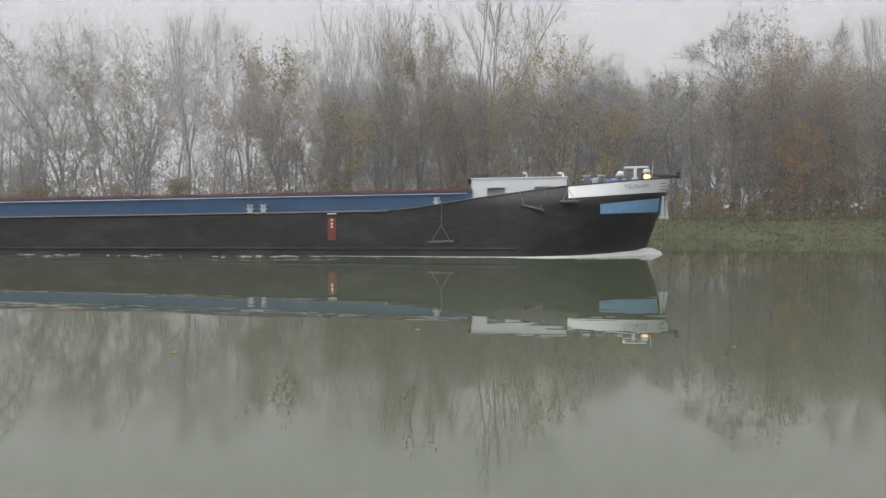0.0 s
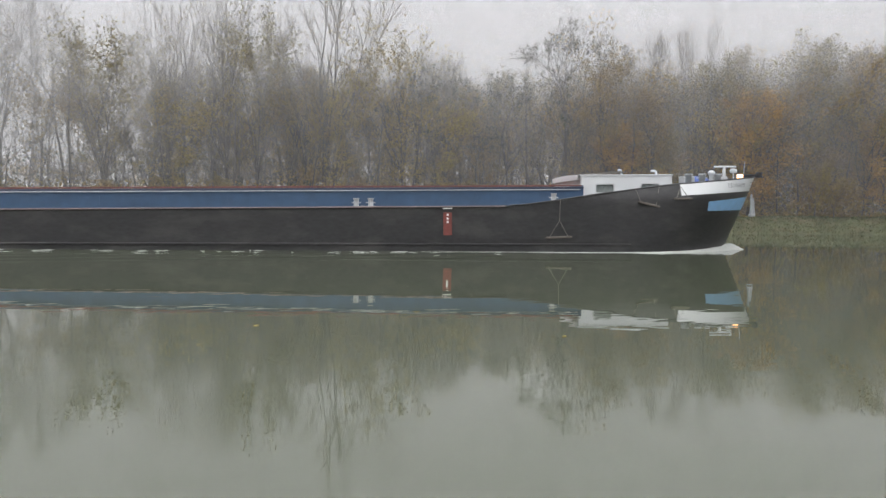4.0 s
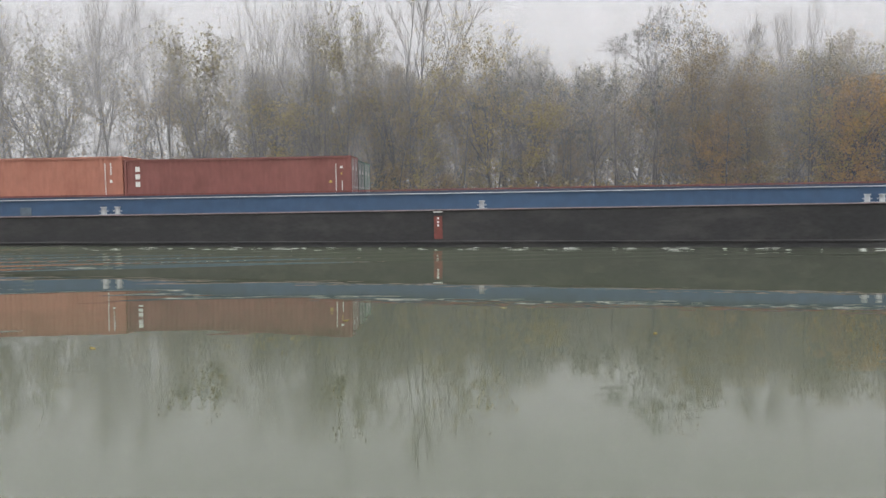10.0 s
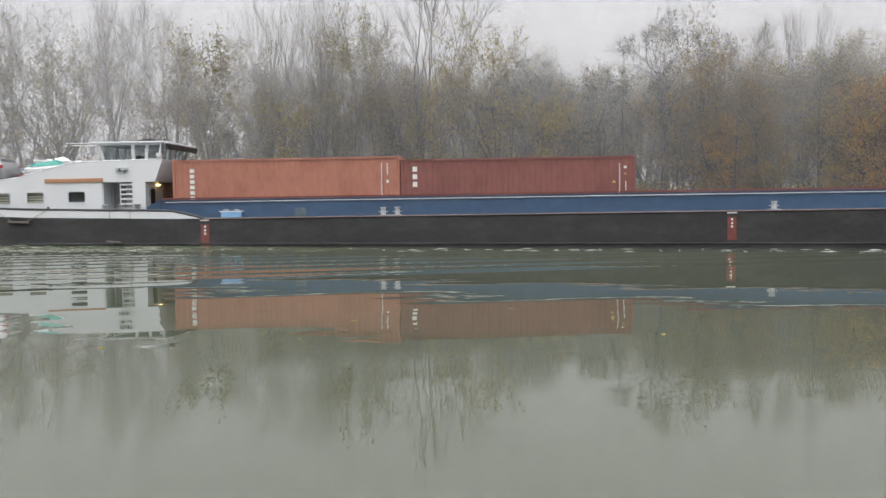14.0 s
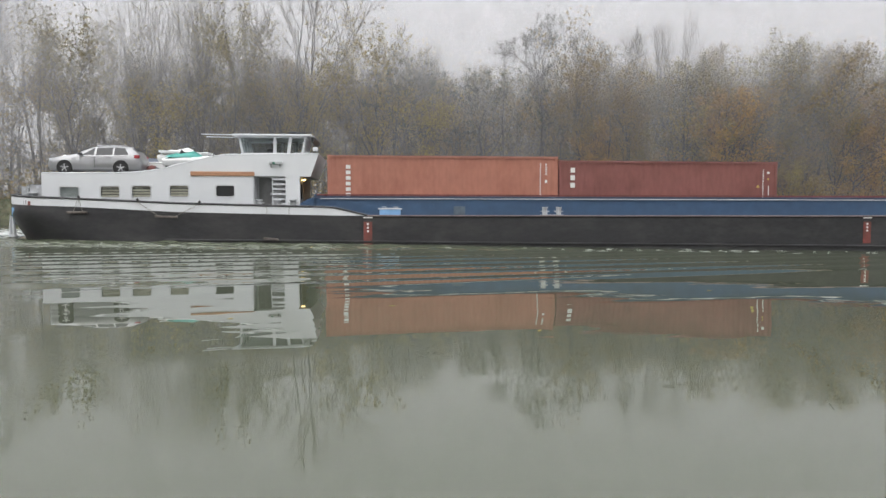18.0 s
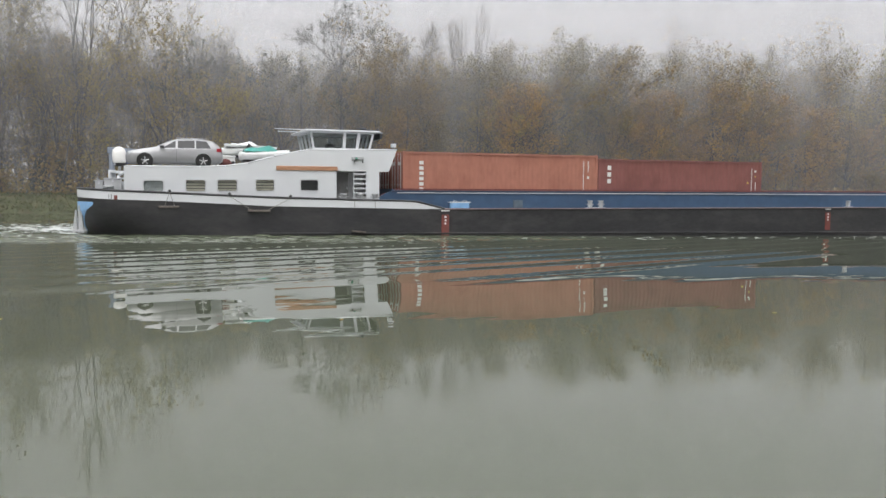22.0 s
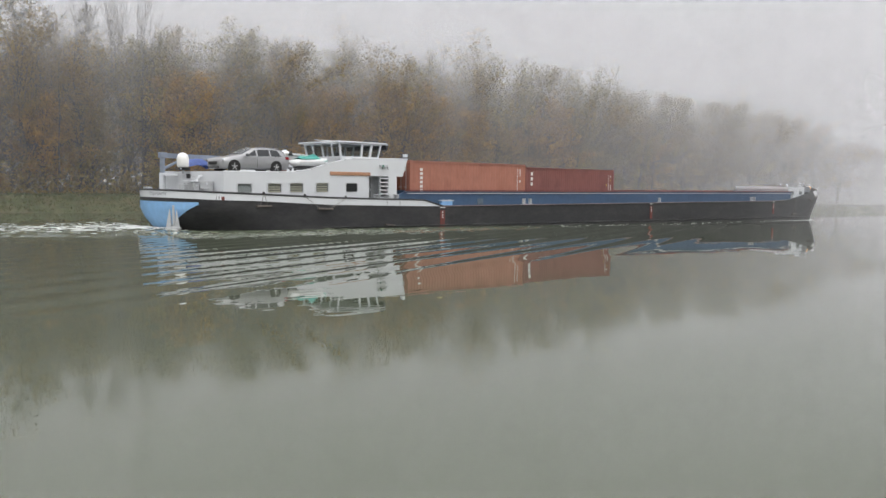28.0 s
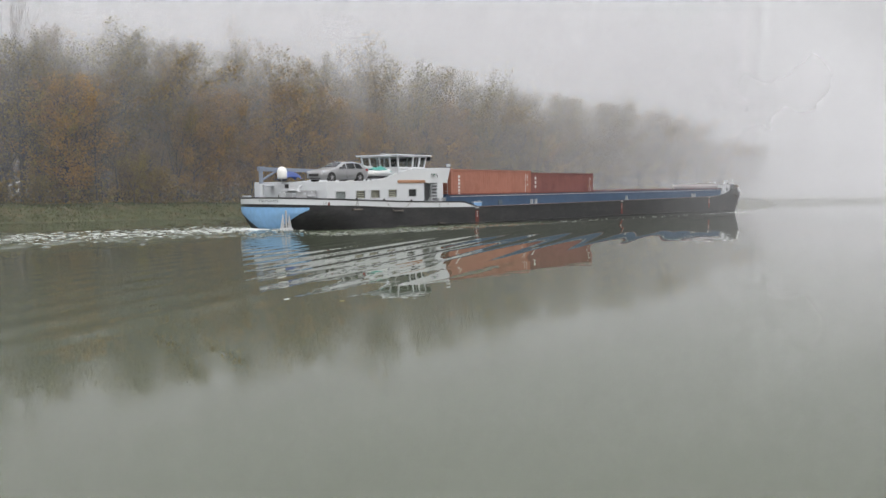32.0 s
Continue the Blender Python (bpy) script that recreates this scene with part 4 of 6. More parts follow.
def stern_plan(z_of):
    """Points round the stern from the near quarter to the far one; z_of(x) gives the height."""
    out = []
    for x in stations(-27.0, -43.4, 40):
        out.append((x, -half(x, z_of(x)), z_of(x)))
    y0 = half(-43.4, 2.7)
    for i in range(1, 60):
        y = -y0 + 2 * y0 * i / 60
        z = z_of(-44.5)
        x = stern_x(y, z)
        out.append((x, y, z_of(x)))
    for x in stations(-43.4, -27.0, 40):
        out.append((x, half(x, z_of(x)), z_of(x)))
    return out


def build_stern_paint():
    lows, highs = stern_plan(lambda x: table(BANDLOW, x)), stern_plan(lambda x: sheer(x) - 0.04)
    mids = [((a[0] + b[0]) / 2, (a[1] + b[1]) / 2, (a[2] + b[2]) / 2) for a, b in zip(lows, highs)]

    def out_(pts):
        q = []
        for p in pts:
            q.append((p[0] - 0.016 * (1 if p[0] < -43.4 else 0), p[1] * (1 + 0.016 / 4.75), p[2]))
        return q
    bp_part("stern_band", Geo().grid([out_(lows), out_(mids), out_(highs)]), M_WHITE, "white painted band round the stern bulwark", True)
    rail = stern_plan(sheer)
    g = Geo()
    for p, q in zip(rail[:-1], rail[1:]):
        g.tube(p, q, 0.06, 0.06, 6)
    bp_part("stern_rail", clean(g), M_DARK, "black rubbing rail on the stern bulwark")
    rows = []
    for j in range(13):
        line = []
        for i in range(45):
            y = -3.7 + 7.4 * i / 44
            low = 2.16 - 1.75 * min(1.0, (3.7 - abs(y)) / 3.3)
            z = low + (2.30 - low) * j / 12
            line.append((stern_x(y, z) - 0.014, y * 1.004, z))
        rows.append(line)
    bp_part("stern_panel", Geo().grid(rows), M_LIGHTBLUE, "light blue painted wedge on the stern", True)


def build_coaming():
    for side in (-1, 1):
        g = Geo()
        y0, y1 = side * 3.78, side * 3.68
        g.box(-29.6, 33.6, min(y0, y1), max(y0, y1), 1.9, 2.92)
        # slanting aft end over the stern deck
        bp_part("coaming", g, M_BLUE, "blue painted hatch coaming wall")
        r = Geo()
        r.box(-29.6, 33.6, min(side * 3.66, side * 3.80), max(side * 3.66, side * 3.80), 2.95, 3.02, 0.01)
        bp_part("coaming_top", r, M_RUST, "rust-red top edge of the coaming")
        # shade below the top edge is put into this strip's darker blue
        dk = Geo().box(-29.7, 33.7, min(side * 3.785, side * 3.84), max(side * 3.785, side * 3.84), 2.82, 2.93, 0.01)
        bp_part("coaming_ledge", dk, mat("coaming_shade_blue", (0.035, 0.05, 0.09), 0.5), "ledge in darker blue, with the shade under the coaming edge in its colour")
        w = Geo()
        w.tube((-29.4, side * 3.86, 2.79), (33.5, side * 3.86, 2.78), 0.024, 0.024, 6)
        for x in stations(-29, 33, 42):
            w.tube((x, side * 3.78, 2.79), (x, side * 3.86, 2.79), 0.015, 0.015, 5)
        bp_part("hand_rail", w, M_FRAME, "thin pale grab rail along the coaming", True)
        for x in stations(-23.5, 28, 8):
            bp_part("plate_seam", Geo().box(x - 0.012, x + 0.012, min(side * 3.78, side * 3.787), max(side * 3.78, side * 3.787), 1.94, 2.8), M_BLUE)
    for x0, x1 in ((-29.7, -29.6), (33.6, 33.7)):
        bp_part("coaming_end", Geo().box(x0, x1, -3.78, 3.78, 1.9, 3.0), M_BLUE)
    bp_part("hold_floor", Geo().box(-29.6, 33.6, -3.68, 3.68, 2.05, 2.15), M_RUST, "rusty steel floor of the hold")


def double_bollard(x, y, z, single=False):
    b = bp_part("bollard", Geo().box(x - (0.28 if single else 0.6), x + (0.28 if single else 0.6), y - 0.16, y + 0.16, z, z + 0.03, 0.01), M_GREY, "pale grey steel mooring bollard")
    for dx in ((0,) if single else (-0.37, 0.37)):
        g = Geo().lathe([(0.0, 0.0), (0.15, 0.0), (0.13, 0.04), (0.13, 0.33), (0.165, 0.36), (0.165, 0.40), (0.0, 0.40)], (x + dx, y, z + 0.03), 16)
        g.tube((x + dx - 0.24, y, z + 0.2), (x + dx + 0.24, y, z + 0.2), 0.028, 0.028, 8)
        part("post", g, M_GREY, b, smooth=True)


def draught_mark(x, low):
    """A red painted strip with white figures, kept as plain squares."""
    m = bp_part("draught_strip", Geo().box(x - 0.22, x + 0.22, -4.775, -4.74, low, 1.62, 0.004), M_RUST, "red painted draught strip with pale squares")
    part("cap", Geo().box(x - 0.24, x + 0.24, -4.80, -4.74, 1.80, 1.86, 0.01), M_WHITEMARK, m)
    for z in (1.5, 1.31, 1.14):
        part("mark", Geo().box(x - 0.05, x + 0.05, -4.784, -4.77, z - 0.05, z + 0.05), M_WHITEMARK, m)


def fender(x, z, w, ropes, tilt=0.0):
    """A timber hung on ropes against the hull."""
    y = -half(x, z) - 0.10
    g = Geo().box(-w / 2, w / 2, -0.09, 0.09, -0.05, 0.05, 0.02).move(pose(x, y, z, 0, tilt, 0))
    f = bp_part("fender", g, M_OLDWOOD, "weathered timber fender hung on ropes")
    for a, b in ropes:
        pa, pb = Vector(a), Vector(b)
        part("rope", Geo().tube((pa.x, -half(pa.x, pa.y) - 0.06, pa.y), (pb.x, -half(pb.x, pb.y) - 0.06, pb.y), 0.013, 0.013, 5), M_ROPE, f)


def anchor(m, size, label):
    """A stocked anchor: shank, crown and two flukes."""
    a = bp_part("anchor", Geo().box(-0.07, 0.07, -0.06, 0.06, -0.1, 1.25, 0.03).move(m @ Matrix.Scale(size, 4)), M_GREY, label)
    for s in (-1, 1):
        g = Geo()
        g.add([(s * 0.08, -0.13, -0.12), (s * 0.42, -0.13, -0.05), (s * 0.22, -0.1, 1.05), (s * 0.10, 0.02, -0.12), (s * 0.36, 0.02, -0.05), (s * 0.20, -0.02, 0.95)], [(0, 1, 2), (5, 4, 3), (0, 3, 4, 1), (1, 4, 5, 2), (2, 5, 3, 0)])
        part("fluke", clean(g.move(m @ Matrix.Scale(size, 4))), M_GREY, a)
    part("crown", Geo().box(-0.46, 0.46, -0.16, 0.08, -0.2, -0.02, 0.06).move(m @ Matrix.Scale(size, 4)), M_GREY, a)


def window(x0, x1, z0, z1, y, blind=False, out=-1):
    """A framed pane in an opening of a wall that faces -y."""
    w = bp_part("window", Geo(), None, "")
    w.data = frame_geo(x0, x1, z0, z1, y - 0.02, y + 0.05, 0.05).mesh("window")
    w.data.materials.append(M_FRAME)
    tagged(w, "cabin window with a rounded grey frame")
    rim = frame_geo(x0 - 0.055, x1 + 0.055, z0 - 0.055, z1 + 0.055, y - 0.014, y + 0.02, 0.035)
    part("rim", rim, M_WHITE, w)
    part("pane", Geo().quad((x0, y + 0.03, z0), (x1, y + 0.03, z0), (x1, y + 0.03, z1), (x0, y + 0.03, z1)), M_GLASS, w).visible_shadow = False
    if blind:
        n = 4
        for i in range(n):
            za = z0 + (z1 - z0) * (i + 0.15) / n
            part("slat", Geo().box(x0 + 0.02, x1 - 0.02, y + 0.09, y + 0.11, za, za + (z1 - z0) * 0.72 / n), M_BLIND, w)
    elif blind is None:
        part("curtain", Geo().box(x0, x1, y + 0.09, y + 0.11, z0, z1), M_CURTAIN, w)
    return w


def frame_geo(x0, x1, z0, z1, y0, y1, t):
    """A rectangular frame with cut corners round an opening."""
    g = Geo()
    c = 0.08

    def ring(e, y):
        a, b, p, q = x0 - e, x1 + e, z0 - e, z1 + e
        k = c + e * 0.4
        return [(a + k, y, p), (b - k, y, p), (b - k * 0.3, y, p + k * 0.3), (b, y, p + k), (b, y, q - k), (b - k * 0.3, y, q - k * 0.3), (b - k, y, q), (a + k, y, q), (a + k * 0.3, y, q - k * 0.3), (a, y, q - k), (a, y, p + k), (a + k * 0.3, y, p + k * 0.3)]
    rings = [ring(-0.01, y1), ring(-0.01, y0), ring(t, y0), ring(t, y1)]
    n = 12
    for r0, r1 in zip(rings[:-1], rings[1:]):
        g.add(r0 + r1, [(i, (i + 1) % n, n + (i + 1) % n, n + i) for i in range(n)])
    return clean(g)


def holed_wall(x0, x1, z0, z1, y, thick, holes):
    """A wall plate with rectangular openings through it."""
    g = Geo()
    xs = sorted({x0, x1, *[h[0] for h in holes], *[h[1] for h in holes]})
    zs = sorted({z0, z1, *[h[2] for h in holes], *[h[3] for h in holes]})
    for a, b in zip(xs[:-1], xs[1:]):
        for c, d in zip(zs[:-1], zs[1:]):
            mx, mz = (a + b) / 2, (c + d) / 2
            if any(h[0] < mx < h[1] and h[2] < mz < h[3] for h in holes):
                continue
            g.box(a, b, y, y + thick, c, d)
    bm = bmesh.new()
    vs = [bm.verts.new(p) for p in g.v]
    for f in g.f:
        bm.faces.new([vs[i] for i in f])
    bmesh.ops.remove_doubles(bm, verts=bm.verts[:], dist=1e-4)
    inner = [f for f in bm.faces if any(o is not f and set(o.verts) == set(f.verts) for e in f.edges for o in e.link_faces)]
    bmesh.ops.delete(bm, geom=inner, context="FACES")
    bm.verts.index_update()
    out = Geo()
    out.v = [tuple(v.co) for v in bm.verts]
    out.f = [tuple(v.index for v in f.verts) for f in bm.faces]
    bm.free()
    return out


HOUSE_TOP = [(-43.1, 4.02), (-39.6, 4.04), (-38.4, 4.1), (-37.3, 4.26), (-36.0, 4.62), (-34.8, 4.9), (-34.2, 5.0), (-29.45, 5.1)]


def build_house():
    y = -3.9
    panes = [(-42.29, -41.37, 2.82, 3.34, None), (-40.32, -39.40, 2.82, 3.38, True), (-38.80, -37.87, 2.84, 3.40, True), (-36.93, -36.01, 2.86, 3.43, True), (-34.65, -33.73, 2.88, 3.44, False)]
    g = holed_wall(-43.1, -32.8, 2.0, 3.7, y, 0.06, [p[:4] for p in panes])
    bp_part("house_wall", g, M_WHITE, "white painted side wall of the aft cabin")
    up = Geo().prism([(-43.1, 3.7), (-32.8, 3.7), (-32.8, 3.92), (-29.88, 3.92), (-29.45, 5.1)] + HOUSE_TOP[-2::-1], y, y + 0.06)
    bp_part("upper_wall", clean(up), M_WHITE, "white upper side plate sweeping up to the bridge wing")
    bp_part("house_wall", clean(Geo().prism([(-43.1, 2.0), (-30.4, 2.0), (-30.4, 3.92), (-29.88, 3.92), (-29.45, 5.1)] + HOUSE_TOP[-2::-1], 3.84, 3.9)), M_WHITE, "white painted side wall of the aft cabin")
    for p in panes:
        window(*p[:4], y, p[4])
    # ledge on the sweeping edge
    for s in (-1, 1):
        r = Geo()
        pts = [(x, s * 3.87, z) for x, z in HOUSE_TOP]
        for p, q in zip(pts[:-1], pts[1:]):
            r.tube(p, q, 0.045, 0.045, 6)
        bp_part("wall_cap", r, M_WHITE, "rounded white edge of the side plate", True)
    bp_part("house_roof", Geo().box(-43.1, -34.0, -3.84, 3.84, 3.94, 4.0), M_GREY, "flat grey cabin roof used as a car deck")
    bp_part("house_front", Geo().box(-32.8, -32.74, -3.84, 3.84, 2.0, 3.95), M_WHITE, "white cabin front wall")
    bp_part("bridge_deck", Geo().box(-34.0, -29.9, -3.84, 3.84, 3.93, 4.0), M_WHITE)
    fr = Geo()
    fr.add([(-29.45, -3.9, 5.1), (-29.45, 3.9, 5.1), (-29.88, 3.9, 3.92), (-29.88, -3.9, 3.92), (-29.51, -3.9, 5.1), (-29.51, 3.9, 5.1), (-29.94, 3.9, 3.92), (-29.94, -3.9, 3.92)], [(0, 1, 2, 3), (7, 6, 5, 4), (0, 4, 5, 1), (3, 2, 6, 7)])
    bp_part("bridge_front", clean(fr), M_WHITE, "white raked front plate of the bridge")
    bk = bp_part("house_back", Geo().box(-43.16, -43.1, -3.9, 3.9, 2.0, 4.04, 0.01), M_WHITE, "white cabin back wall")
    part("vent_box", Geo().box(-43.3, -43.16, 0.02, 0.3, 3.62, 3.9, 0.02), M_DARK, bk, "small dark vent box")
    for i in range(7):
        part("letter_bar", Geo().box(-43.172, -43.158, 0.5 + 0.13 * i, 0.57 + 0.13 * i, 3.66, 3.86), M_FRAME, bk)
    for i in range(8):
        part("letter_bar", Geo().box(-43.172, -43.158, -0.85 + 0.09 * i, -0.79 + 0.09 * i, 3.68, 3.78), M_FRAME, bk)
    # no opening here: a dark disc stands in for the recess's shade
    part("arch", Geo().tube((-43.2, 0.75, 2.9), (-43.15, 0.75, 2.9), 0.42, 0.42, 18), M_DARK, bk, "dark disc standing in for a shaded arched recess")
    part("locker", Geo().box(-43.75, -43.16, -0.22, 0.4, 2.5, 3.3, 0.03), M_FRAME, bk, "dark grey deck locker")
    part("locker", Geo().box(-43.75, -43.16, -1.05, -0.3, 2.5, 3.28, 0.03), M_GREY, bk, "grey deck locker")
    part("locker", Geo().box(-43.6, -43.16, -2.05, -1.6, 2.5, 3.1, 0.03), M_GREY, bk, "small grey deck box")
    part("shelf", Geo().box(-43.6, -43.16, -0.9, 0.2, 3.42, 3.5, 0.02), M_WHITE, bk)
    part("pipe", Geo().path([(-43.5, -1.4, 2.4), (-43.5, -1.4, 3.6), (-43.3, -1.4, 3.75), (-43.15, -1.4, 3.75)], 0.07, 8), M_WHITE, bk, smooth=True)
    # solid block behind the panes, its dark colour giving the indoor dimness
    bp_part("cabin_inside", Geo().box(-42.9, -33.0, -3.2, 3.2, 2.05, 3.9), M_INSIDE, "dark block standing in for the dim cabin interior")
    # varnished board along the wall
    bp_part("name_board", Geo().box(-35.9, -32.7, y - 0.07, y, 3.92, 4.15, 0.04), M_WOOD, "varnished wooden board with rounded ends")
    # porch: dark doorway, ladder, white pillar panel
    bp_part("porch_wall", Geo().box(-32.74, -31.0, -2.95, -2.9, 2.0, 3.93), M_GREY, "grey wall in the shade of the porch")
    door = bp_part("door", Geo().box(-32.6, -31.9, -2.99, -2.95, 2.05, 3.85, 0.02), mat("door_grey", (0.2, 0.2, 0.2), 0.5), "grey cabin door in the porch")
    part("door_handle", Geo().box(-32.02, -31.97, -3.05, -2.99, 2.95, 3.1, 0.01), M_RAIL, door)
    bp_part("porch_panel", Geo().box(-31.12, -30.42, y + 0.0, y + 0.06, 2.0, 3.93), M_WHITE, "white steel panel of the porch")
    bp_part("porch_front", Geo().box(-30.5, -30.44, -3.84, -1.6, 2.0, 3.93), M_WHITE)
    st = bp_part("ladder", Geo().box(-31.84, -31.8, -3.86, -3.78, 2.0, 3.92), M_RAIL, "steep steel ladder to the bridge")
    part("stringer", Geo().box(-31.16, -31.12, -3.86, -3.78, 2.0, 3.92), M_RAIL, st)
    for i in range(7):
        z = 2.2 + i * 0.255
        part("step", Geo().box(-31.8, -31.16, -3.86, -3.62, z, z + 0.09, 0.008), M_RAIL, st)
    # lit cabin window on the front
    fw = bp_part("front_window", Geo().box(-30.44, -30.4, -3.2, -2.7, 2.75, 3.55, 0.01), M_DARK, "narrow dark window on the lit cabin front")
    part("lamp", Geo().lathe([(0, 0), (0.09, 0.02), (0.1, 0.08), (0.0, 0.1)], (-30.32, -2.4, 3.72), 12), M_CABINLAMP, fw, "warm yellow porch lamp")
    # warm lamplight on the cabin front is painted in as cream
    bp_part("front_wall", Geo().box(-30.46, -30.42, -1.6, 3.84, 2.0, 3.93), mat("warm_lit_cream", (0.62, 0.52, 0.36), 0.5), "cabin front with warm lamplight put into its cream colour")
    # steel bins on the stern deck
    for x0, x1, top in ((-44.5, -44.15, 3.3), (-44.1, -43.3, 3.4)):
        bx = bp_part("deck_bin", Geo().box(x0, x1, -3.0, -2.3, 2.35, top, 0.03), M_GREY, "pale grey steel bin on the stern deck")
        part("lid", Geo().box(x0 - 0.03, x1 + 0.03, -3.03, -2.27, top, top + 0.05, 0.015), M_GREY, bx)
        part("latch", Geo().box((x0 + x1) / 2 - 0.05, (x0 + x1) / 2 + 0.05, -3.04, -3.0, top - 0.14, top - 0.02, 0.01), M_RAIL, bx)
    # mooring bins and pots on the side deck
    for x in (-32.45, -31.55, -30.75):
        b = bp_part("side_bollard", Geo().lathe([(0, 0), (0.17, 0), (0.15, 0.04), (0.15, 0.34), (0.19, 0.36), (0.19, 0.42), (0, 0.42)], (x, -4.25, 2.32), 16), M_GREY, "grey steel bollard", True)
        part("pin", Geo().tube((x - 0.26, -4.25, 2.56), (x + 0.26, -4.25, 2.56), 0.03, 0.03, 8), M_GREY, b)
    # side light
    sl = bp_part("side_light", Geo().box(-31.95, -31.3, -4.06, -3.92, 4.52, 4.68, 0.02), M_GREY, "grey navigation light board")
    part("lens", Geo().lathe([(0, 0), (0.06, 0), (0.06, 0.1), (0, 0.1)], (-31.72, -4.02, 4.54), 12).move(pose(0, -0.05, 0)), M_GREENLAMP, sl, "green starboard light")
    for dx in (-0.2, 0.25):
        part("arm", Geo().path([(-31.65 + dx, -4.0, 4.54), (-31.65 + dx, -4.14, 4.50), (-31.65 + dx, -4.14, 4.36)], 0.02, 6), M_DARK, sl)
    # floodlight on the wing tip
    fl = bp_part("floodlight", Geo().box(-29.75, -29.5, -3.98, -3.72, 5.22, 5.42, 0.03), M_WHITE, "small white floodlight on the bridge wing")
    part("bracket", Geo().tube((-29.62, -3.85, 5.08), (-29.62, -3.85, 5.24), 0.025, 0.025, 6), M_DARK, fl)


def build_wheelhouse():
    w = bp_part("wheelhouse", Geo().box(-33.6, -30.45, -1.9, 1.9, 4.0, 5.02, 0.02), M_WHITE, "white wheelhouse base")
    # corner and window posts, leaning outwards
    lo = ((-33.55, -1.9), (-30.5, -1.9), (-30.5, 1.9), (-33.55, 1.9))
    hi = ((-33.75, -2.0), (-30.25, -2.0), (-30.25, 2.0), (-33.75, 2.0))
    z0, z1 = 5.02, 6.08

    def at(side, u, v):
        a, b = lo[side], lo[(side + 1) % 4]
        c, d = hi[side], hi[(side + 1) % 4]
        p = (a[0] + (b[0] - a[0]) * u, a[1] + (b[1] - a[1]) * u)
        q = (c[0] + (d[0] - c[0]) * u, c[1] + (d[1] - c[1]) * u)
        return (p[0] + (q[0] - p[0]) * v, p[1] + (q[1] - p[1]) * v, z0 + (z1 - z0) * v)
    splits = {0: (0.0, 0.53, 0.78, 1.0), 1: (0.0, 0.25, 0.5, 0.75, 1.0), 2: (0.0, 0.22, 0.47, 1.0), 3: (0.0, 0.22, 0.5, 0.78, 1.0)}
    for side, us in splits.items():
        for u in us[:-1]:
            part("post", Geo().tube(at(side, u, 0), at(side, u, 1), 0.075, 0.075, 4), M_WHITE, w)
        part("sill", Geo().tube(at(side, 0, 0.1), at(side, 1, 0.1), 0.13, 0.13, 4), M_WHITE, w)
        part("header", Geo().tube(at(side, 0, 0.97), at(side, 1, 0.97), 0.05, 0.05, 4), M_WHITE, w)
        for a, b in zip(us[:-1], us[1:]):
            part("pane", Geo().quad(at(side, a, 0.08), at(side, b, 0.08), at(side, b, 0.97), at(side, a, 0.97)), M_GLASS, w).visible_shadow = False
    # sliding door frame on the near side
    for u in (0.555, 0.755):
        part("door_frame", Geo().tube(at(0, u, 0.05), at(0, u, 0.95), 0.045, 0.045, 4), M_WHITE, w)
    part("roof", Geo().box(-34.1, -29.9, -2.3, 2.3, 6.10, 6.20, 0.04), M_WHITE, w, "flat white overhanging roof")
    part("visor", Geo().box(-29.98, -29.78, -2.25, 2.25, 6.05, 6.12, 0.02), M_GREY, w)
    part("sun_visor", clean(Geo().prism([(-29.95, 6.1), (-29.72, 6.02), (-29.86, 5.74), (-29.92, 5.76)], -2.2, 2.2)), M_DARK, w, "dark sun visor below the roof's front edge")
    part("roof_plank", Geo().box(-31.6, -30.2, -2.2, -1.9, 6.2, 6.25, 0.01), M_DARK, w, "dark gear lying on the roof")
    part("console", Geo().box(-31.2, -30.7, -1.4, 1.4, 4.9, 5.2, 0.05), M_DARK, w, "dark steering console")
    part("seat", Geo().box(-32.5, -32.1, -0.3, 0.3, 4.9, 5.55, 0.08), M_DARK, w, "dark steering chair")
    # searchlight, antennas and folded mast on the roof
    part("radar_scanner", Geo().box(-30.9, -30.3, -1.6, -1.45, 6.24, 6.34, 0.03), M_DARK, w, "dark radar bar")
    for y, z, l in ((-2.0, 6.16, 1.7), (-1.8, 6.04, 1.5)):
        part("boat_hook", Geo().tube((-33.9, y, z), (-34.0 - l, y, z + 0.02), 0.025, 0.02, 6), M_WHITE, w, "white pole stowed under the roof edge")
    part("roof_lamp", Geo().lathe([(0, 0), (0.07, 0.02), (0.07, 0.12), (0, 0.14)], (-30.0, -2.15, 6.19), 12), M_DARK, w)
    part("horn", Geo().tube((-31.2, -2.2, 6.3), (-30.7, -2.2, 6.3), 0.03, 0.06, 8), M_DARK, w)


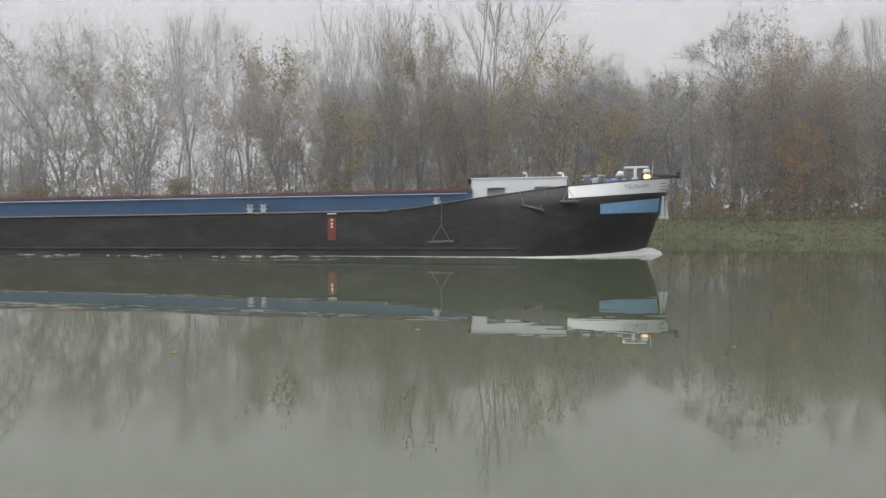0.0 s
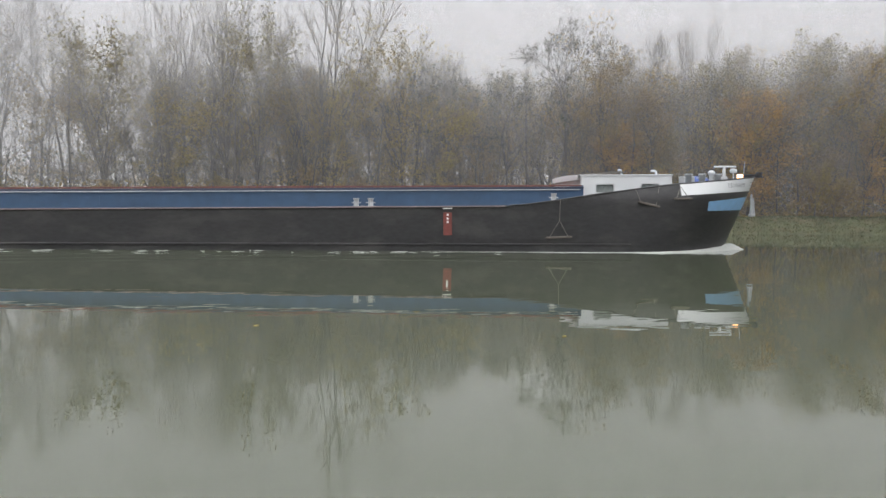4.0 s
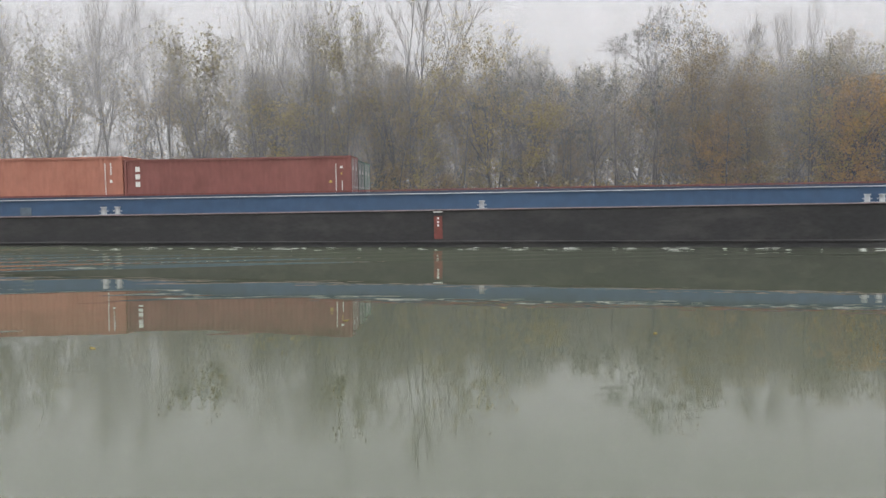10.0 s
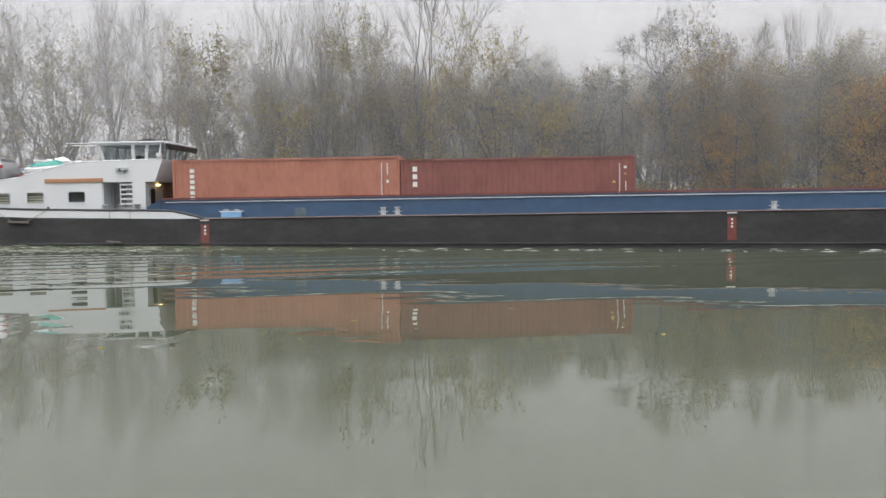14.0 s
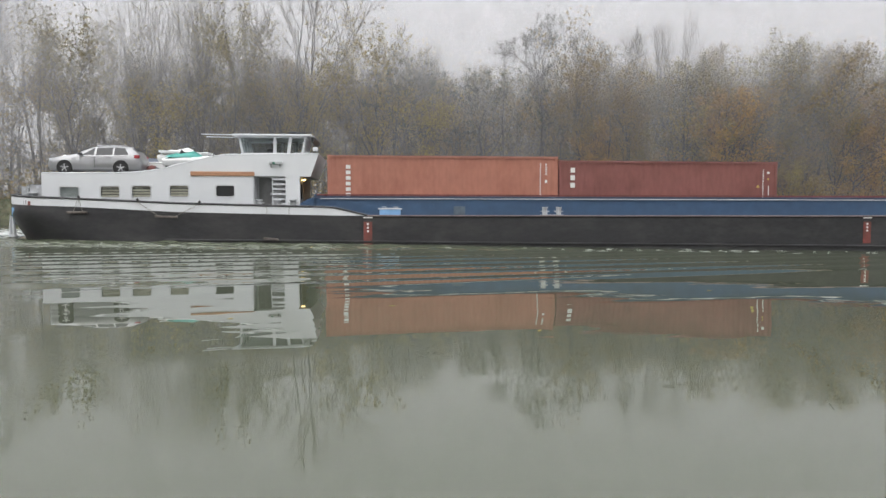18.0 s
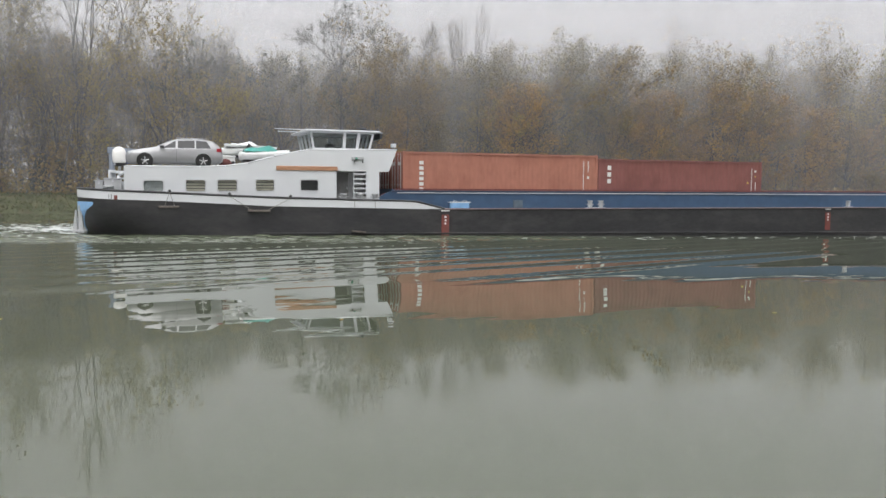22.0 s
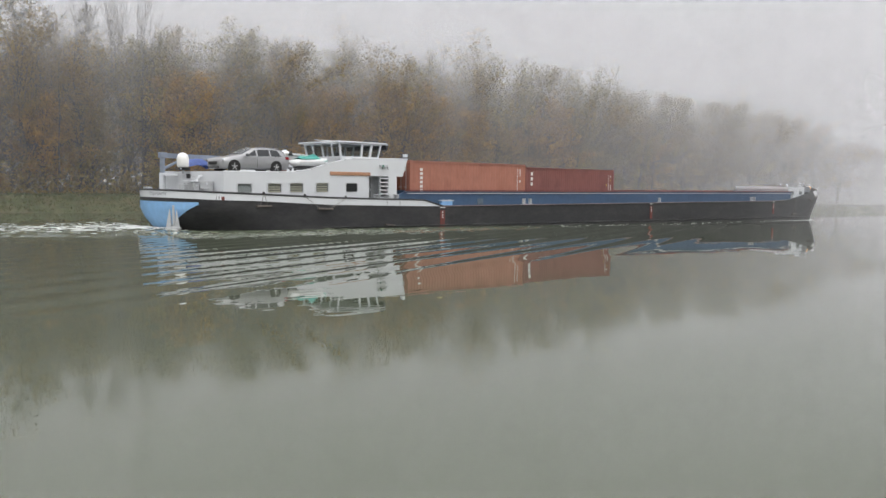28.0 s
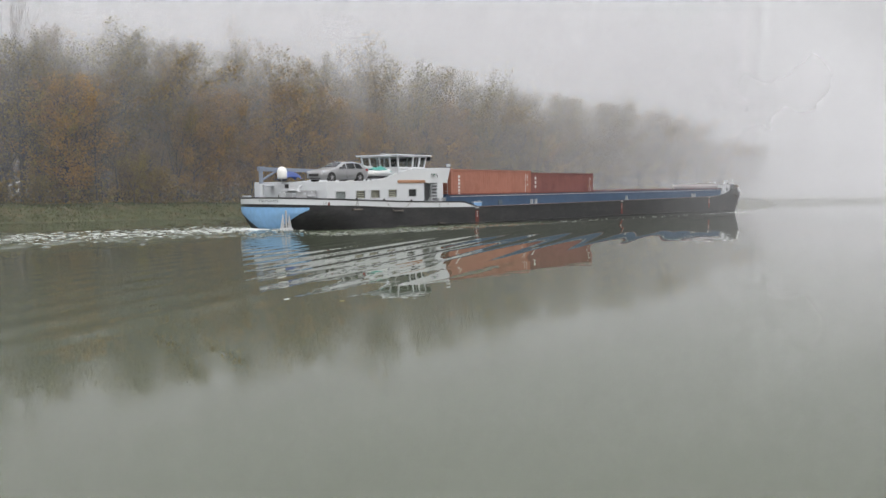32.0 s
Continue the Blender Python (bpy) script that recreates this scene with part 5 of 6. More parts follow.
def build_forecastle():
    d = bp_part("forecastle", holed_wall(33.7, 38.6, 2.0, 3.52, -3.35, 0.05, [(34.48, 35.46, 2.62, 3.06), (36.95, 37.95, 2.62, 3.08)]), M_WHITE, "low white forecastle cabin")
    part("wall", Geo().box(33.7, 38.6, 3.3, 3.35, 2.0, 3.52), M_WHITE, d)
    part("wall", Geo().box(33.65, 33.7, -3.35, 3.35, 2.0, 3.52), M_GREY, d)
    part("wall", Geo().box(38.6, 38.65, -3.35, 3.35, 2.0, 3.52), M_WHITE, d)
    part("roof", Geo().box(33.6, 38.7, -3.4, 3.4, 3.52, 3.58, 0.02), M_WHITE, d)
    part("inside", Geo().box(33.9, 38.4, -2.8, 2.8, 2.05, 3.4), M_INSIDE, d)
    window(34.48, 35.46, 2.62, 3.06, -3.35, None)
    window(36.95, 37.95, 2.62, 3.08, -3.35, None)
    # canvas shelter over the hold's front end
    rows = []
    for z0, z1 in ((3.30, 3.30), (3.50, 3.56)):
        rows.append([(33.6, y, z0 + (z1 - z0) + 0.07 * (1 - (y / 3.35) ** 2) * (z0 > 3.4)) for y in stations(-3.35, 3.35, 14)])
    beam = Geo().grid(rows)
    beam.grid([[(33.5, p[1], p[2]) for p in r] for r in rows])
    beam.grid([rows[1], [(33.5, p[1], p[2]) for p in rows[1]]])
    beam.grid([rows[0], [(33.5, p[1], p[2]) for p in rows[0]]])
    bp_part("hood", clean(beam), M_WHITE, "white cambered end beam at the front of the hold")
    ve = bp_part("vent_pipe", Geo().path([(36.5, -1.2, 3.55), (36.5, -1.2, 3.85), (36.42, -1.2, 3.92), (36.3, -1.2, 3.9)], 0.06, 10), M_WHITE, "white goose-neck vent pipe", True)
    bp_part("vent_pipe", Geo().path([(38.5, -1.2, 3.55), (38.5, -1.2, 3.8), (38.42, -1.2, 3.87), (38.2, -1.2, 3.85)], 0.06, 10), M_WHITE, "white goose-neck vent pipe", True)
    rack = bp_part("spare_gear", Geo().box(33.9, 36.8, -1.9, 0.6, 3.585, 3.64, 0.02), M_OLDWOOD, "stack of weathered boards and gear on the cabin roof")
    for k in range(6):
        part("board", Geo().box(-1.25 + 0.1 * (k % 3), 1.35 - 0.14 * k, -0.12, 0.12, -0.02, 0.03, 0.01).move(pose(35.2 + 0.1 * (k % 2), -1.75 + 0.38 * k, 3.68 + 0.035 * (k % 3), 0, -3 - 1.2 * (k % 3), 2 * (k % 3) - 2)), M_OLDWOOD, rack)
    # foredeck gear
    bp_part("foredeck", Geo().grid([[(x, k * (half(x, 2.7) - 0.12), 2.7) for x in stations(38.65, 43.3, 16)] for k in (-1, 1)]), M_DECK, "dark foredeck plating")
    for x, y in ((39.7, -3.0), (40.45, -3.0), (41.4, -2.8)):
        b = bp_part("mooring_post", Geo().lathe([(0, 0), (0.17, 0), (0.17, 0.62), (0.21, 0.64), (0.21, 0.72), (0, 0.72)], (x, y, 2.9), 16), M_GREY, "grey steel mooring post on the foredeck", True)
        part("pin", Geo().tube((x - 0.3, y, 3.4), (x + 0.3, y, 3.4), 0.03, 0.03, 8), M_GREY, b)
    t = Geo()
    rows = []
    for i in range(15):
        u = i / 14
        rows.append([(40.6 + 2.2 * u, -0.3 + 1.9 * v / 10, 2.78 + 0.84 * math.sin(math.pi * min(0.97, 0.12 + 0.85 * u)) ** 0.6 * math.sin(math.pi * (0.1 + 0.8 * v / 10)) ** 0.5 + 0.05 * noise.noise(Vector((u * 5, v * 0.6, 2)))) for v in range(11)])
    bp_part("winch_cover", t.grid(rows), M_TARP, "blue tarpaulin over the anchor winch", True)
    wi = bp_part("anchor_winch", Geo().tube((42.4, -0.9, 3.2), (42.4, 0.9, 3.2), 0.28, 0.28, 16), M_DARK, "dark anchor winch drum")
    mast = bp_part("bow_mast", Geo().tube((43.05, -2.2, 2.7), (43.2, -2.2, 4.32), 0.03, 0.012, 8), M_GREY, "low bow mast with a lamp at its foot")
    part("lamp_housing", Geo().box(42.68, 43.02, -2.36, -2.2, 3.36, 3.62, 0.04), M_GREY, mast)
    part("lamp", Geo().box(42.70, 43.0, -2.42, -2.36, 3.40, 3.60, 0.05), M_LAMP, mast, "bright warm bow lamp", True)
    part("spar", Geo().tube((43.1, -2.2, 3.62), (44.5, -1.0, 3.62), 0.025, 0.025, 6), M_DARK, mast)
    rad = bp_part("bow_radar", Geo().box(41.75, 43.05, -1.5, -1.36, 4.02, 4.12, 0.05).move(pose(0, 0, 0)), M_WHITE, "white radar bar on its pedestal")
    part("pedestal", Geo().lathe([(0, 0), (0.2, 0), (0.2, 0.5), (0.09, 0.62), (0.08, 1.1), (0, 1.1)], (42.35, -1.43, 2.95), 14), M_GREY, rad, smooth=True)
    part("dome", Geo().lathe([(0.16, 0), (0.2, 0.06), (0.2, 0.16), (0.12, 0.25), (0, 0.27)], (42.95, -1.3, 3.72), 14), M_WHITE, rad, "small white aerial dome", True)
    part("stalk", Geo().tube((42.95, -1.3, 2.9), (42.95, -1.3, 3.74), 0.03, 0.03, 8), M_WHITE, rad)
    cow = bp_part("vent_cowl", Geo().lathe([(0.13, 0), (0.13, 0.75), (0.19, 0.8), (0.2, 0.92), (0.1, 1.0), (0, 1.02)], (41.55, -1.6, 2.85), 14), M_WHITE, "white mushroom vent on the foredeck", True)
    part("clamp", Geo().tube((41.55, -1.83, 3.45), (41.55, -1.37, 3.45), 0.02, 0.02, 6), M_DARK, cow)
    bp_part("foredeck_locker", Geo().box(40.1, 40.75, -1.2, -0.4, 2.72, 3.56, 0.04), M_GREY, "grey steel locker on the foredeck")
    ro = bp_part("bow_roller", Geo().box(43.6, 44.75, -0.9, -0.6, 3.5, 3.62, 0.02), M_DARK, "dark fairlead with rollers at the stem")
    for y in (-0.95, -0.55):
        part("roller", Geo().lathe([(0, 0), (0.12, 0), (0.08, 0.1), (0.08, 0.2), (0.12, 0.3), (0, 0.3)], (44.72, y, 3.48), 14), M_DARK, ro, smooth=True)
    anchor(pose(43.72, -1.95, 1.42, 0, 0, 50), 0.86, "pale grey stowed bow anchor")
    for z in (2.82, 2.98, 3.14):
        bp_part("draught_bar", skin(43.55, 44.0, lambda x: z, lambda x: z + 0.03, 0.02, 1, 6), M_DARK, "short dark mark bar at the stem")


def lettering(text, size, place):
    """Dark letters bent onto the hull by place(u, v)."""
    cu = bpy.data.curves.new("lettering", "FONT")
    cu.body, cu.size, cu.extrude = text, size, 0.0
    cu.space_character = 1.15
    ob = bpy.data.objects.new("lettering", cu)
    scene.collection.objects.link(ob)
    dg = bpy.context.evaluated_depsgraph_get()
    me = bpy.data.meshes.new_from_object(ob.evaluated_get(dg))
    bpy.data.objects.remove(ob)
    wide = max(v.co.x for v in me.vertices)
    for v in me.vertices:
        v.co = place(v.co.x / wide, v.co.y)
    me.materials.clear()
    return me


def build_fittings():
    for x in (21.9, -17.5):
        double_bollard(x + 0.2, -4.25, 1.95)
    double_bollard(2.25, -4.25, 1.95, True)
    double_bollard(31.95, -4.55, 2.15, True)
    for x, low in ((0.0, 0.45), (26.4, 0.45), (-26.95, 0.15)):
        draught_mark(x, low)
    fender(32.15, 0.30, 1.35, [((32.24, 2.25), (32.2, 1.15)), ((32.2, 1.15), (31.7, 0.36)), ((32.2, 1.15), (32.65, 0.32))], -2)
    fender(36.9, 1.98, 1.15, [((36.25, 2.8), (36.5, 2.06)), ((37.55, 2.92), (37.3, 1.9))], 14)
    fender(38.75, 2.26, 0.95, [((38.7, 2.9), (38.4, 2.3)), ((38.7, 2.9), (39.05, 2.3))], 0)
    fender(-41.15, 2.08, 0.95, [((-41.1, 2.78), (-41.35, 2.12)), ((-41.1, 2.78), (-40.9, 2.12))], 0)
    fender(-36.9, 1.87, 1.1, [((-38.3, 2.6), (-37.3, 1.92)), ((-35.3, 2.5), (-36.5, 1.88))], 2)
    fender(-31.8, 0.76, 0.75, [((-32.0, 2.4), (-32.0, 1.98)), ((-30.9, 2.4), (-30.9, 1.98))], 6)
    # locker and plate on the coaming
    lk = bp_part("locker", Geo().box(-26.35, -25.25, -4.02, -3.79, 1.95, 2.24, 0.02), M_LIGHTBLUE, "pale blue deck locker against the coaming")
    part("lid", Geo().box(-26.42, -25.18, -4.06, -3.78, 2.24, 2.30, 0.015), M_WHITE, lk, "white locker lid")
    for x in (-26.1, -25.5):
        part("handle", Geo().path([(x - 0.1, -3.95, 2.3), (x - 0.1, -3.95, 2.36), (x + 0.1, -3.95, 2.36), (x + 0.1, -3.95, 2.3)], 0.015, 5), M_RAIL, lk)
    bp_part("hatch_plate", Geo().box(-22.45, -21.85, -3.83, -3.785, 1.97, 2.4, 0.01), M_DECK, "dark square plate on the coaming")
    for x in (-38.3, -35.3, -41.1):
        bp_part("eye_bolt", Geo().lathe([(0, 0), (0.07, 0), (0.07, 0.1), (0, 0.14)], (x, -half(x, sheer(x)), sheer(x) + 0.03), 8), M_DARK, "black rope eye on the rail")
    # lettering at bow and stern
    bp_part("bow_name", lettering("TSUNAMI", 0.32, lambda u, v: (41.55 + 1.35 * u, -half(41.55 + 1.35 * u, 2.84 + 0.06 * u + v) - 0.035, 2.84 + 0.06 * u + v)), M_LETTER, "grey ship's name on the bow")

    def stern_place(u, v):
        y, z = 0.45 - 1.95 * u, 2.66 + v
        return (stern_x(y, z) - 0.03, y, z)
    bp_part("stern_name", lettering("TSUNAMI", 0.26, stern_place), M_LETTER, "grey ship's name on the stern")
    fl = bp_part("hull_mark", skin(-43.85, -43.7, lambda x: 2.45, lambda x: 2.66, 0.02, 1, 3), M_DARK, "short dark slanting mark")
    bp_part("hull_mark", skin(-43.6, -43.45, lambda x: 2.42, lambda x: 2.62, 0.02, 1, 3), M_RUST, "short red slanting mark")
    # marks on the aft cabin wall, kept as plain bars
    for k in range(7):
        bp_part("wall_mark", Geo().box(-43.13, -43.1, 1.46 + 0.2 * k, 1.58 + 0.2 * k, 3.66, 3.88), M_LETTER, "short dark bar on the aft wall")
    bp_part("wall_mark", Geo().box(-43.13, -43.1, -0.7, 0.41, 3.58, 3.72), M_LETTER, "dark bar on the aft wall")
    anchor(pose(-45.28, -2.15, 0.92, 0, 0, -48), 0.95, "pale stowed stern anchor")
    # gear on the aft deck
    for x, y in ((-44.3, 3.5), (-44.5, 2.95), (-43.9, -3.1)):
        bp_part("stern_bollard", Geo().lathe([(0, 0), (0.2, 0), (0.18, 0.62), (0.25, 0.64), (0.25, 0.74), (0, 0.74)], (x, y, 2.35), 16), M_GREY, "grey steel bollard on the aft deck", True)
    dome = bp_part("radar_dome", Geo().lathe([(0, 0), (0.30, 0), (0.34, 0.1), (0.35, 0.5), (0.3, 0.7), (0.17, 0.82), (0, 0.87)], (-43.5, 0.3, 4.28), 24), mat("dome_plastic", (0.82, 0.81, 0.78), 0.45, grain=0.02), "cream rounded satellite dome on a bracket", True)
    part("bracket", Geo().box(-43.75, -43.1, 0.2, 0.42, 4.1, 4.28, 0.03), M_DARK, dome)
    part("foot", Geo().tube((-43.5, 0.3, 3.9), (-43.5, 0.3, 4.28), 0.07, 0.07, 10), M_GREY, dome)
    part("stern_lamp", Geo().lathe([(0, -0.06), (0.06, 0), (0, 0.06)], (-43.72, 0.1, 4.2), 10), M_RAIL, dome, "small unlit stern light")
    cr = bp_part("car_crane", Geo().tube((-43.95, 2.1, 2.0), (-43.95, 2.1, 3.95), 0.2, 0.2, 14), M_WHITE, "folding car crane with a white foot and blue-grey boom")
    part("column", Geo().tube((-43.95, 2.1, 3.95), (-43.95, 2.1, 4.95), 0.15, 0.15, 12), M_CRANE, cr)
    part("head", Geo().box(-44.15, -43.7, 1.92, 2.28, 4.86, 5.18, 0.04), M_CRANE, cr)
    part("boom", Geo().prism([(-43.8, 4.85), (-43.8, 5.14), (-38.3, 5.05), (-38.3, 4.80)], 1.98, 2.22), M_CRANE, cr)
    part("ram", Geo().tube((-43.8, 2.1, 4.25), (-42.5, 2.1, 4.88), 0.08, 0.08, 10), M_CRANE, cr)
    part("side_arm", Geo().box(-44.05, -43.2, 1.6, 1.9, 3.75, 3.9, 0.03), M_WHITE, cr)
    part("aerial", Geo().tube((-43.95, 2.1, 5.15), (-43.95, 2.1, 5.5), 0.02, 0.015, 6), M_DARK, cr)
    # covered gear by the cabin front and the sloping end of the coaming
    g = Geo()
    rows = [[(-30.35 + 1.0 * u / 8, -3.6 + 1.3 * v / 8, 2.0 + 0.75 * (math.sin(math.pi * (0.08 + 0.84 * u / 8)) * math.sin(math.pi * (0.08 + 0.84 * v / 8))) ** 0.5 + 0.18 * noise.noise(Vector((u * 0.7, v * 0.7, 4)))) for u in range(9)] for v in range(9)]
    bp_part("covered_gear", g.grid(rows), M_GEAR, "dark red covered gear before the cabin", True)
    for sd in (-1, 1):
        bp_part("coaming_slope", clean(Geo().prism([(-30.9, 2.3), (-29.6, 2.0), (-29.6, 2.92), (-30.0, 2.78)], min(sd * 3.78, sd * 3.7), max(sd * 3.78, sd * 3.7))), M_BLUE)


build_hull()
build_stern_paint()
build_coaming()
build_house()
build_wheelhouse()
build_forecastle()
build_fittings()
# ---- cargo and things on board ----
def container(x0, y0, z0, high, colour, label, door_front=True, side_marks=None, name="shipping_container"):
    """A corrugated forty-foot steel box; x0, y0: its low corner."""
    L, W, H = 12.19, 2.44, high
    c = group_of(name, label, "container", "containers in the hold")
    m = colour
    fr = Geo()
    for x in (0, L - 0.15):
        for y in (0, W - 0.12):
            fr.box(x, x + 0.15, y, y + 0.12, 0, H, 0.015)
    for y in (0.0, W - 0.08):
        fr.box(0.15, L - 0.15, y, y + 0.08, 0, 0.16)
        fr.box(0.15, L - 0.15, y, y + 0.08, H - 0.12, H - 0.01)
    for x in (0.02, L - 0.12):
        fr.box(x, x + 0.1, 0.12, W - 0.12, 0, 0.16)
        fr.box(x, x + 0.1, 0.12, W - 0.12, H - 0.13, H - 0.01)
    part("frame", fr, m, c)
    n = 42
    for y, s in ((0.045, 1), (W - 0.045, -1)):
        g = Geo()
        p = (L - 0.3) / n
        prof = []
        for i in range(n):
            a = 0.15 + i * p
            prof += [(a, 0.0), (a + p * 0.25, 0.0), (a + p * 0.45, 0.013), (a + p * 0.78, 0.013), (a + p * 0.98, 0.0)]
        prof.append((L - 0.15, 0.0))
        g.grid([[(x, y + s * d, z) for x, d in prof] for z in (0.16, H - 0.12)])
        part("side_panel", g, m, c, "corrugated steel side")
    part("roof", Geo().box(0.1, L - 0.1, 0.05, W - 0.05, H - 0.06, H - 0.03), m, c)
    part("floor", Geo().box(0.1, L - 0.1, 0.05, W - 0.05, 0.1, 0.16), M_DARK, c)
    de, be = (L - 0.05, 0.05) if door_front else (0.05, L - 0.05)
    out = 1 if door_front else -1
    part("end_wall", Geo().box(be - 0.02, be + 0.02, 0.12, W - 0.12, 0.16, H - 0.13), m, c)
    for k, (a, b) in enumerate(((0.13, W / 2 - 0.01), (W / 2 + 0.01, W - 0.13))):
        d = part("door", Geo().box(de - 0.02, de + 0.02, a, b, 0.18, H - 0.15, 0.008), m, c, "container door leaf")
        for j in range(4):
            z = 0.3 + j * (H - 0.5) / 4
            part("rib", Geo().box(de + out * 0.02 - 0.012, de + out * 0.02 + 0.012, a + 0.06, b - 0.06, z, z + 0.1), m, d)
        for y in (a + 0.28, b - 0.28):
            part("lock_bar", Geo().tube((de + out * 0.05, y, 0.12), (de + out * 0.05, y, H - 0.1), 0.02, 0.02, 6), M_RAIL, d)
            part("lock_handle", Geo().box(de + out * 0.05 - 0.015, de + out * 0.05 + 0.03, y - 0.05, y + 0.2, 1.05, 1.1), M_RAIL, d)
        part("plate", Geo().box(de + out * 0.035 - 0.004, de + out * 0.035 + 0.004, a + 0.35, a + 0.75, H - 0.75, H - 0.55), M_WHITEMARK, d)
    for x in (0.0, L - 0.18):
        for y in (-0.005, W - 0.155):
            for z in (-0.0, H - 0.11):
                part("corner_casting", Geo().box(x - 0.005, x + 0.185, y, y + 0.16, z, z + 0.118, 0.012), m, c)
    for x, z, w, h, col in (side_marks or ()):
        part("marking", Geo().box(x, x + w, -0.006, 0.012, z, z + h), col, c)
    return aboard(c, x0, y0, z0)


def build_cargo():
    m_a = mat("container_orange_red", (0.36, 0.15, 0.105), 0.55, grain=0.08, scale=4, dirt=(0.24, 0.085, 0.055), dirt_amount=0.55, dirt_scale=0.9, bump=0.06, streak=0.5)
    m_b = mat("container_maroon", (0.205, 0.076, 0.066), 0.55, grain=0.08, scale=4, dirt=(0.12, 0.04, 0.035), dirt_amount=0.5, dirt_scale=0.8, bump=0.06, streak=0.5)
    m_c = mat("container_green", (0.03, 0.085, 0.07), 0.55, grain=0.1, scale=4, dirt=(0.06, 0.09, 0.08), dirt_amount=0.5)
    m_d = mat("container_rust_red", (0.20, 0.06, 0.042), 0.6, grain=0.12, scale=4, dirt=(0.09, 0.045, 0.035), dirt_amount=0.6)
    m_e = mat("container_pale_green", (0.12, 0.24, 0.20), 0.55, grain=0.1, scale=4, dirt=(0.1, 0.16, 0.14), dirt_amount=0.5)
    W = M_WHITEMARK

    def code(x, z0, z1, w):
        """a column of unreadable small print"""
        r, out, z = random.Random(int(x * 10)), [], z1
        while z > z0:
            h = r.uniform(0.05, 0.09)
            out.append((x, z - h, w * r.uniform(0.7, 1), h * 0.8, W))
            z -= h + 0.02
        return out
    # the owner's marks are kept as plain blocks
    logo_a = [(0.95, 2.20 - 0.29 * i, 0.24, 0.19, W) for i in range(6)]
    logo_b = [(0.62, 2.06 - 0.40 * i, 0.24, 0.26, W) for i in range(3)]
    z = 2.15
    container(-29.03, -3.66, z, 2.90, m_a, "orange-red corrugated steel shipping container with white markings", False,
              logo_a + code(11.2, 0.9, 2.55, 0.07) + code(11.5, 1.9, 2.55, 0.1) + [(11.48, 1.5, 0.12, 0.16, W), (8.05, 0.16, 0.9, 0.2, m_d)])
    container(-16.78, -3.66, z, 2.59 + 0.12, m_b, "maroon corrugated steel shipping container with white markings", True,
              logo_b + code(11.35, 0.6, 2.3, 0.07) + [(11.6, 2.05, 0.14, 0.12, W), (11.63, 1.72, 0.08, 0.1, M_YELLOW), (11.68, 0.9, 0.04, 0.5, W), (11.0, 1.3, 0.17, 0.06, M_YELLOW), (11.04, 1.36, 0.09, 0.07, M_YELLOW)])
    container(-29.03, -1.22, z, 2.90, m_d, "rust-red shipping container seen by its doors", False)
    container(-16.78, -1.22, z, 2.59, m_c, "dark green shipping container with barred doors", True)
    container(-29.03, 1.22, z, 2.59, m_d, "rust-red shipping container on the far row", False)
    container(-16.78, 1.22, z, 2.59, m_e, "grey-green shipping container with pale bars", True)


